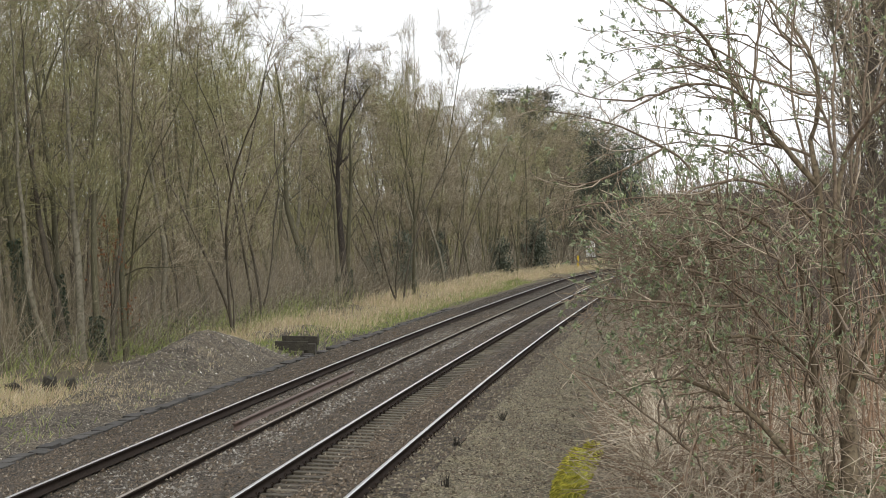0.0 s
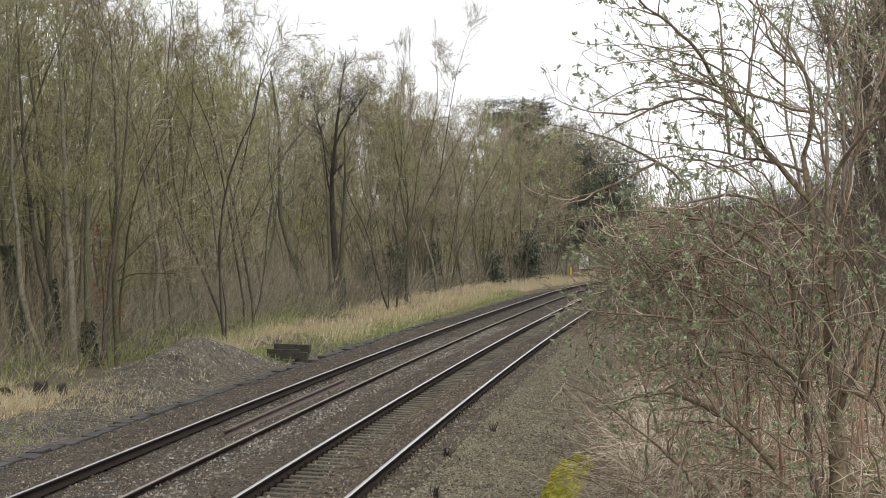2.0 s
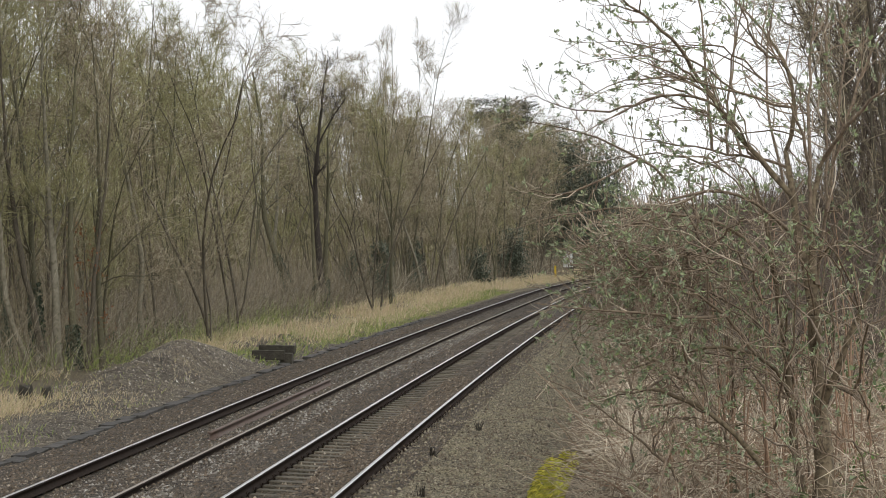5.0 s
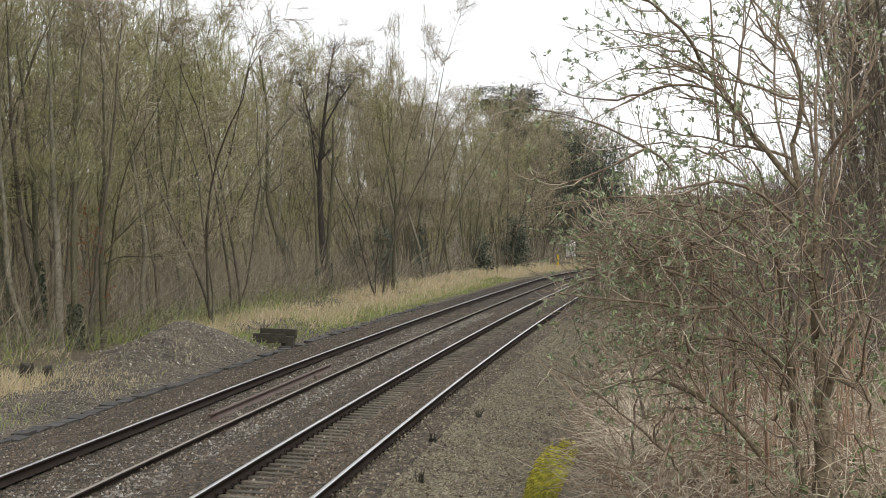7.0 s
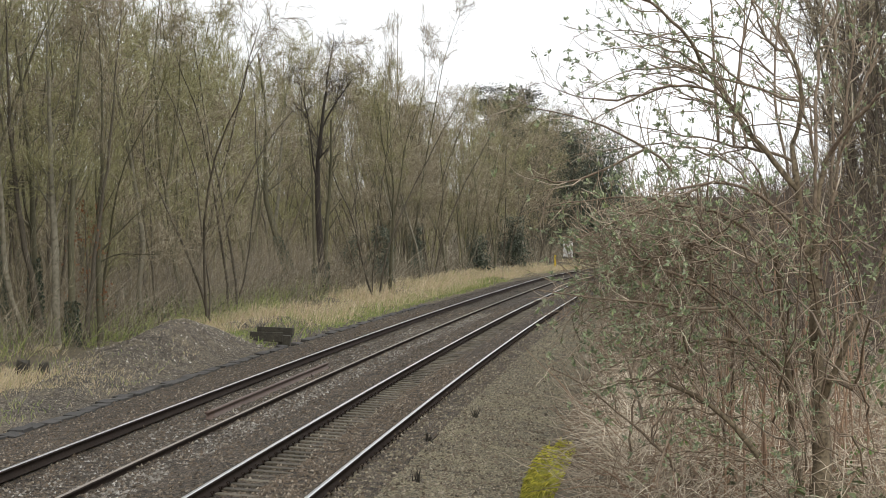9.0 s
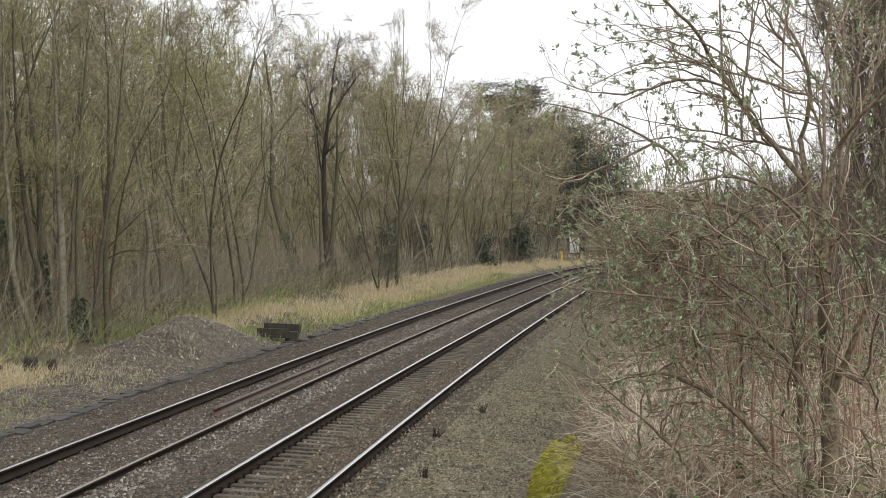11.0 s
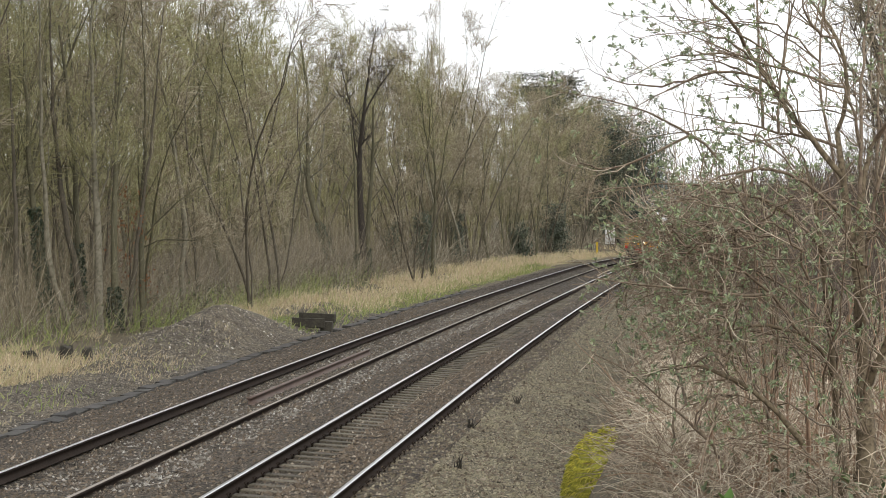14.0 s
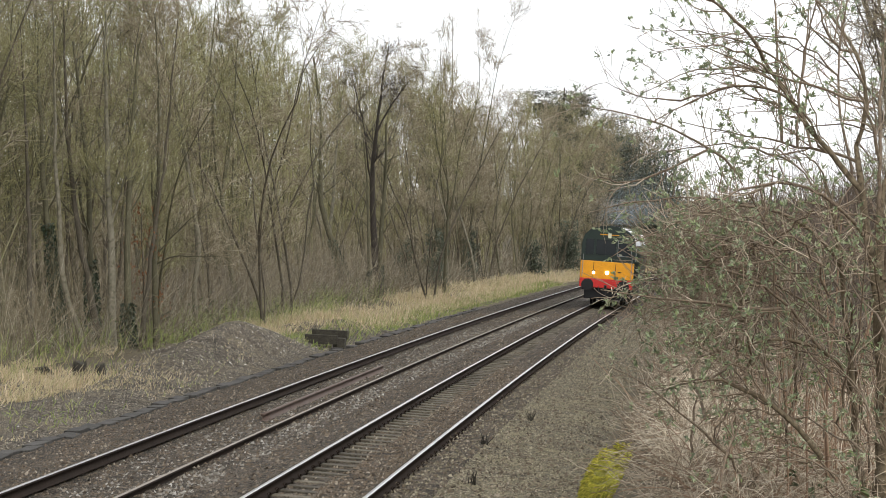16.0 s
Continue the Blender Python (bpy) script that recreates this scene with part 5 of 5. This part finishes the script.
# ---- the train ----
M_GREEN_P = plain("dark_green_paint", (0.022, 0.034, 0.028), 0.35)
M_ORANGE = plain("warning_yellow", (0.75, 0.33, 0.02), 0.4)
M_RED = plain("red_beam", (0.55, 0.035, 0.03), 0.45)
M_BLACK = plain("black_underframe", (0.015, 0.015, 0.016), 0.6)
M_ROOF = plain("grey_roof", (0.55, 0.56, 0.57), 0.35)
M_GLASS = plain("dark_glass", (0.012, 0.016, 0.018), 0.08)
M_LAMP = plain("lit_lamp", (0.9, 0.88, 0.8), 0.3, glow=5.0)
M_MARK = plain("pale_panel", (0.62, 0.62, 0.45), 0.5)


def shell(name, prof, y0, y1, mats, top_from=None):
    """A body of constant section along y; faces above top_from take the second material."""
    g = Geo()
    k = len(prof)
    P = np.array([[(x, y, z) for x, z in prof] for y in (y0, y1)])
    i = np.arange(k)
    g.add(P, np.stack([i, (i + 1) % k, k + (i + 1) % k, k + i], -1))
    bm = bmesh.new()
    me = g.mesh(name, *mats)
    bm.from_mesh(me)
    bm.verts.ensure_lookup_table()
    bm.faces.new([bm.verts[j] for j in range(k)][::-1])
    bm.faces.new([bm.verts[k + j] for j in range(k)])
    bmesh.ops.recalc_face_normals(bm, faces=list(bm.faces))
    if top_from is not None:
        for f in bm.faces:
            if len(f.verts) == 4 and f.calc_center_median().z > top_from:
                f.material_index = 1
    bm.to_mesh(me)
    bm.free()
    return me


def disc(name, r, d, mat, seg=20):
    """A bevelled disc, its axis along y."""
    bm = bmesh.new()
    bmesh.ops.create_cone(bm, cap_ends=True, segments=seg, radius1=r, radius2=r, depth=d, matrix=Matrix.Rotation(radians(90), 4, "X"))
    bmesh.ops.bevel(bm, geom=[e for e in bm.edges if len(e.link_faces) == 2 and e.calc_face_angle(0) > 1.2], offset=min(r, d) * 0.2, segments=2, affect="EDGES")
    me = bpy.data.meshes.new(name)
    bm.to_mesh(me)
    bm.free()
    me.materials.append(mat)
    return me


def arch_profile(w, z0, zs, ztop, n=9):
    pts = [(-w, z0), (-w, zs)]
    for a in np.linspace(np.pi, 0, n)[1:-1]:
        pts.append((w * math.cos(a), zs + (ztop - zs) * math.sin(a) ** 0.8))
    return pts + [(w, zs), (w, z0)]


def bogie(parent, y):
    b = part("bogie", boxes("bogie", [(-1.1, -0.95, y - 1.9, y + 1.9, 0.42, 0.85), (0.95, 1.1, y - 1.9, y + 1.9, 0.42, 0.85), (-1.0, 1.0, y - 0.3, y + 0.3, 0.45, 0.8)], M_BLACK, bevel=0.02), parent)
    for dy in (-1.3, 1.3):
        for x in (-0.7525, 0.7525):
            w = part("wheel", disc("wheel", 0.5, 0.13, M_BLACK, 28), b)
            w.matrix_basis = pose(x, y + dy, 0.5, 0, 0, 90)


def locomotive():
    ob = base("locomotive", "dark green diesel locomotive with a yellow end and lit headlights", "locomotive")
    part("body", shell("body", arch_profile(1.33, 1.05, 3.05, 3.88), 0.25, 14.0, (M_GREEN_P, M_ROOF), 3.1), ob)
    part("cab_front", shell("cab_front", arch_profile(1.31, 2.2, 3.05, 3.97), 0.0, 0.6, (M_GREEN_P, M_GREEN_P)), ob, "dark green cab end with a rounded roof")
    part("warning_panel", boxes("warning_panel", [(-1.31, 1.31, -0.04, 0.25, 1.34, 2.2)], M_ORANGE, bevel=0.03), ob, "yellow-orange warning panel")
    part("buffer_beam", boxes("buffer_beam", [(-1.3, 1.3, -0.08, 0.3, 0.9, 1.34)], M_RED, bevel=0.02), ob, "bright red buffer beam")
    part("underframe", boxes("underframe", [(-1.2, 1.2, 0.3, 13.9, 0.75, 1.05), (-1.05, 1.05, 0.05, 0.35, 0.35, 0.88), (-1.15, 1.15, 5.2, 9.0, 0.4, 0.75)], M_BLACK, bevel=0.03), ob)
    for x0, x1 in ((-1.12, -0.72), (-0.6, 0.36), (0.48, 1.12)):
        w = part("windscreen", boxes("windscreen", [(x0, x1, -0.012, 0.02, 2.52, 3.26)], M_GLASS, bevel=0.01), ob, "dark cab window")
        for e in ((x0 - 0.025, x1 + 0.025, -0.02, 0.0, 2.495, 2.52), (x0 - 0.025, x1 + 0.025, -0.02, 0.0, 3.26, 3.285), (x0 - 0.025, x0, -0.02, 0.0, 2.52, 3.26), (x1, x1 + 0.025, -0.02, 0.0, 2.52, 3.26)):
            part("window_frame", boxes("window_frame", [e], M_GREY if x0 > 0.4 else M_GREEN_P), w)
    for x in (-0.66, 0.42):
        part("door_seam", boxes("door_seam", [(x - 0.012, x + 0.012, -0.05, -0.03, 1.4, 2.15)], M_BLACK), ob)
    part("lamp_bracket", boxes("lamp_bracket", [(-0.72, -0.56, -0.06, -0.03, 1.69, 1.74), (0.55, 0.72, -0.06, -0.03, 1.69, 1.74)], M_BLACK), ob)
    part("wiper", boxes("wiper", [(-0.15, -0.13, -0.03, -0.014, 2.55, 3.0)], M_BLACK), ob)
    part("notice", boxes("notice", [(0.52, 0.7, -0.03, -0.013, 2.56, 2.6)], M_MARK), ob, "small white notice")
    for s in (-1, 1):
        q = part("side_window", boxes("side_window", [(s * 1.335 - 0.01, s * 1.335 + 0.01, 0.4, 1.15, 2.3, 2.95)], M_GREY, bevel=0.005), ob, "grey-framed cab side window")
        part("handrail", boxes("handrail", [(s * 1.2 - 0.015, s * 1.2 + 0.015, -0.09, -0.05, 1.4, 2.5)], M_GREY), ob)
        bu = part("buffer", disc("buffer", 0.3, 0.08, M_BLACK, 24), ob, "large black oval buffer")
        bu.matrix_basis = pose(s * 0.87, -0.62, 1.03)
        sh = part("buffer_shank", disc("buffer_shank", 0.13, 0.56, M_BLACK), ob)
        sh.matrix_basis = pose(s * 0.87, -0.33, 1.03)
    for x, z, r in ((-0.64, 1.62, 0.07), (0.02, 1.66, 0.095)):
        part("headlight", disc("headlight", r, 0.06, M_LAMP), ob, "lit round headlight").matrix_basis = pose(x, -0.07, z)
    part("headcode_panel", boxes("headcode_panel", [(-0.06, 0.1, -0.03, 0.01, 3.36, 3.6)], M_MARK), ob, "small pale panel with a plain bar")
    part("cantrail_stripe", boxes("cantrail_stripe", [(-0.45, 0.5, -0.015, 0.0, 3.5, 3.54)], M_ORANGE), ob, "thin orange stripe")
    part("coupling", boxes("coupling", [(-0.06, 0.06, -0.5, -0.08, 0.85, 1.05), (-0.05, 0.05, -0.5, -0.44, 0.4, 0.9)], M_BLACK, bevel=0.01), ob)
    for x in (-0.35, 0.3, 0.48):
        P = strands(np.array([[x, -0.12, 0.95]]), np.array([[0.1, -0.6, -0.8]]), 0.6, 6, 0.0, 0.05, -0.06)
        part("brake_hose", Geo().tubes(P, np.full((1, 6), 0.025), 6).mesh("brake_hose", M_MARK if x == 0.3 else M_BLACK), ob)
    bogie(ob, 3.3)
    bogie(ob, 10.8)
    part("exhaust", boxes("exhaust", [(-0.3, 0.3, 6.0, 6.8, 3.8, 3.98)], M_BLACK, bevel=0.02), ob)
    return ob


loco = locomotive()

# ---- exhaust haze: fine soot specks, thinning outwards ----
M_SMOKE = ramp("exhaust_soot", [(0.2, 0.235, 0.26), (0.26, 0.3, 0.325), (0.16, 0.19, 0.215)], 1.0, 0.0)
smoke = base("exhaust_smoke", "thin blue-grey diesel exhaust haze over the roof", "smoke")
for i in range(6):
    n = 5600
    C = np.stack([RNG.normal(0.2 + 0.2 * i, 0.6 + 0.2 * i, n), 6.5 + 5.0 * i + RNG.normal(0, 2.2, n), 4.05 + 0.12 * i + np.abs(RNG.normal(0, 0.75 + 0.26 * i, n))], -1)
    tagged(part("puff", Geo().stones(C, RNG.uniform(0.006, 0.0115, n)).mesh("puff", M_SMOKE), smoke), kind="stuff")


# low scrub along the foot of the wood
scrub("undergrowth", 1500, 11.5, 13.4, 66, 175, 1.7, M_TWIG_G, "dense low grey-brown scrub along the wood's foot", 0.008, 1.2, 0.75, 4)
scrub("undergrowth", 420, 11.3, 12.6, 70, 110, 0.9, M_GREEN, "low green shoots among the scrub", 0.007, 1.0, 0.6)


def motions():
    """The train comes round the bend towards the platform; its haze rides above."""
    SPEED = 29.0
    rows = [(0.25 * i, track_pose(0.7525, 122.0 + SPEED * (16.0 - 0.25 * i), 0.055, cant_deg)) for i in range(65)]
    walk(loco, rows)
    walk(smoke, [(t, m.copy()) for t, m in rows])


motions()
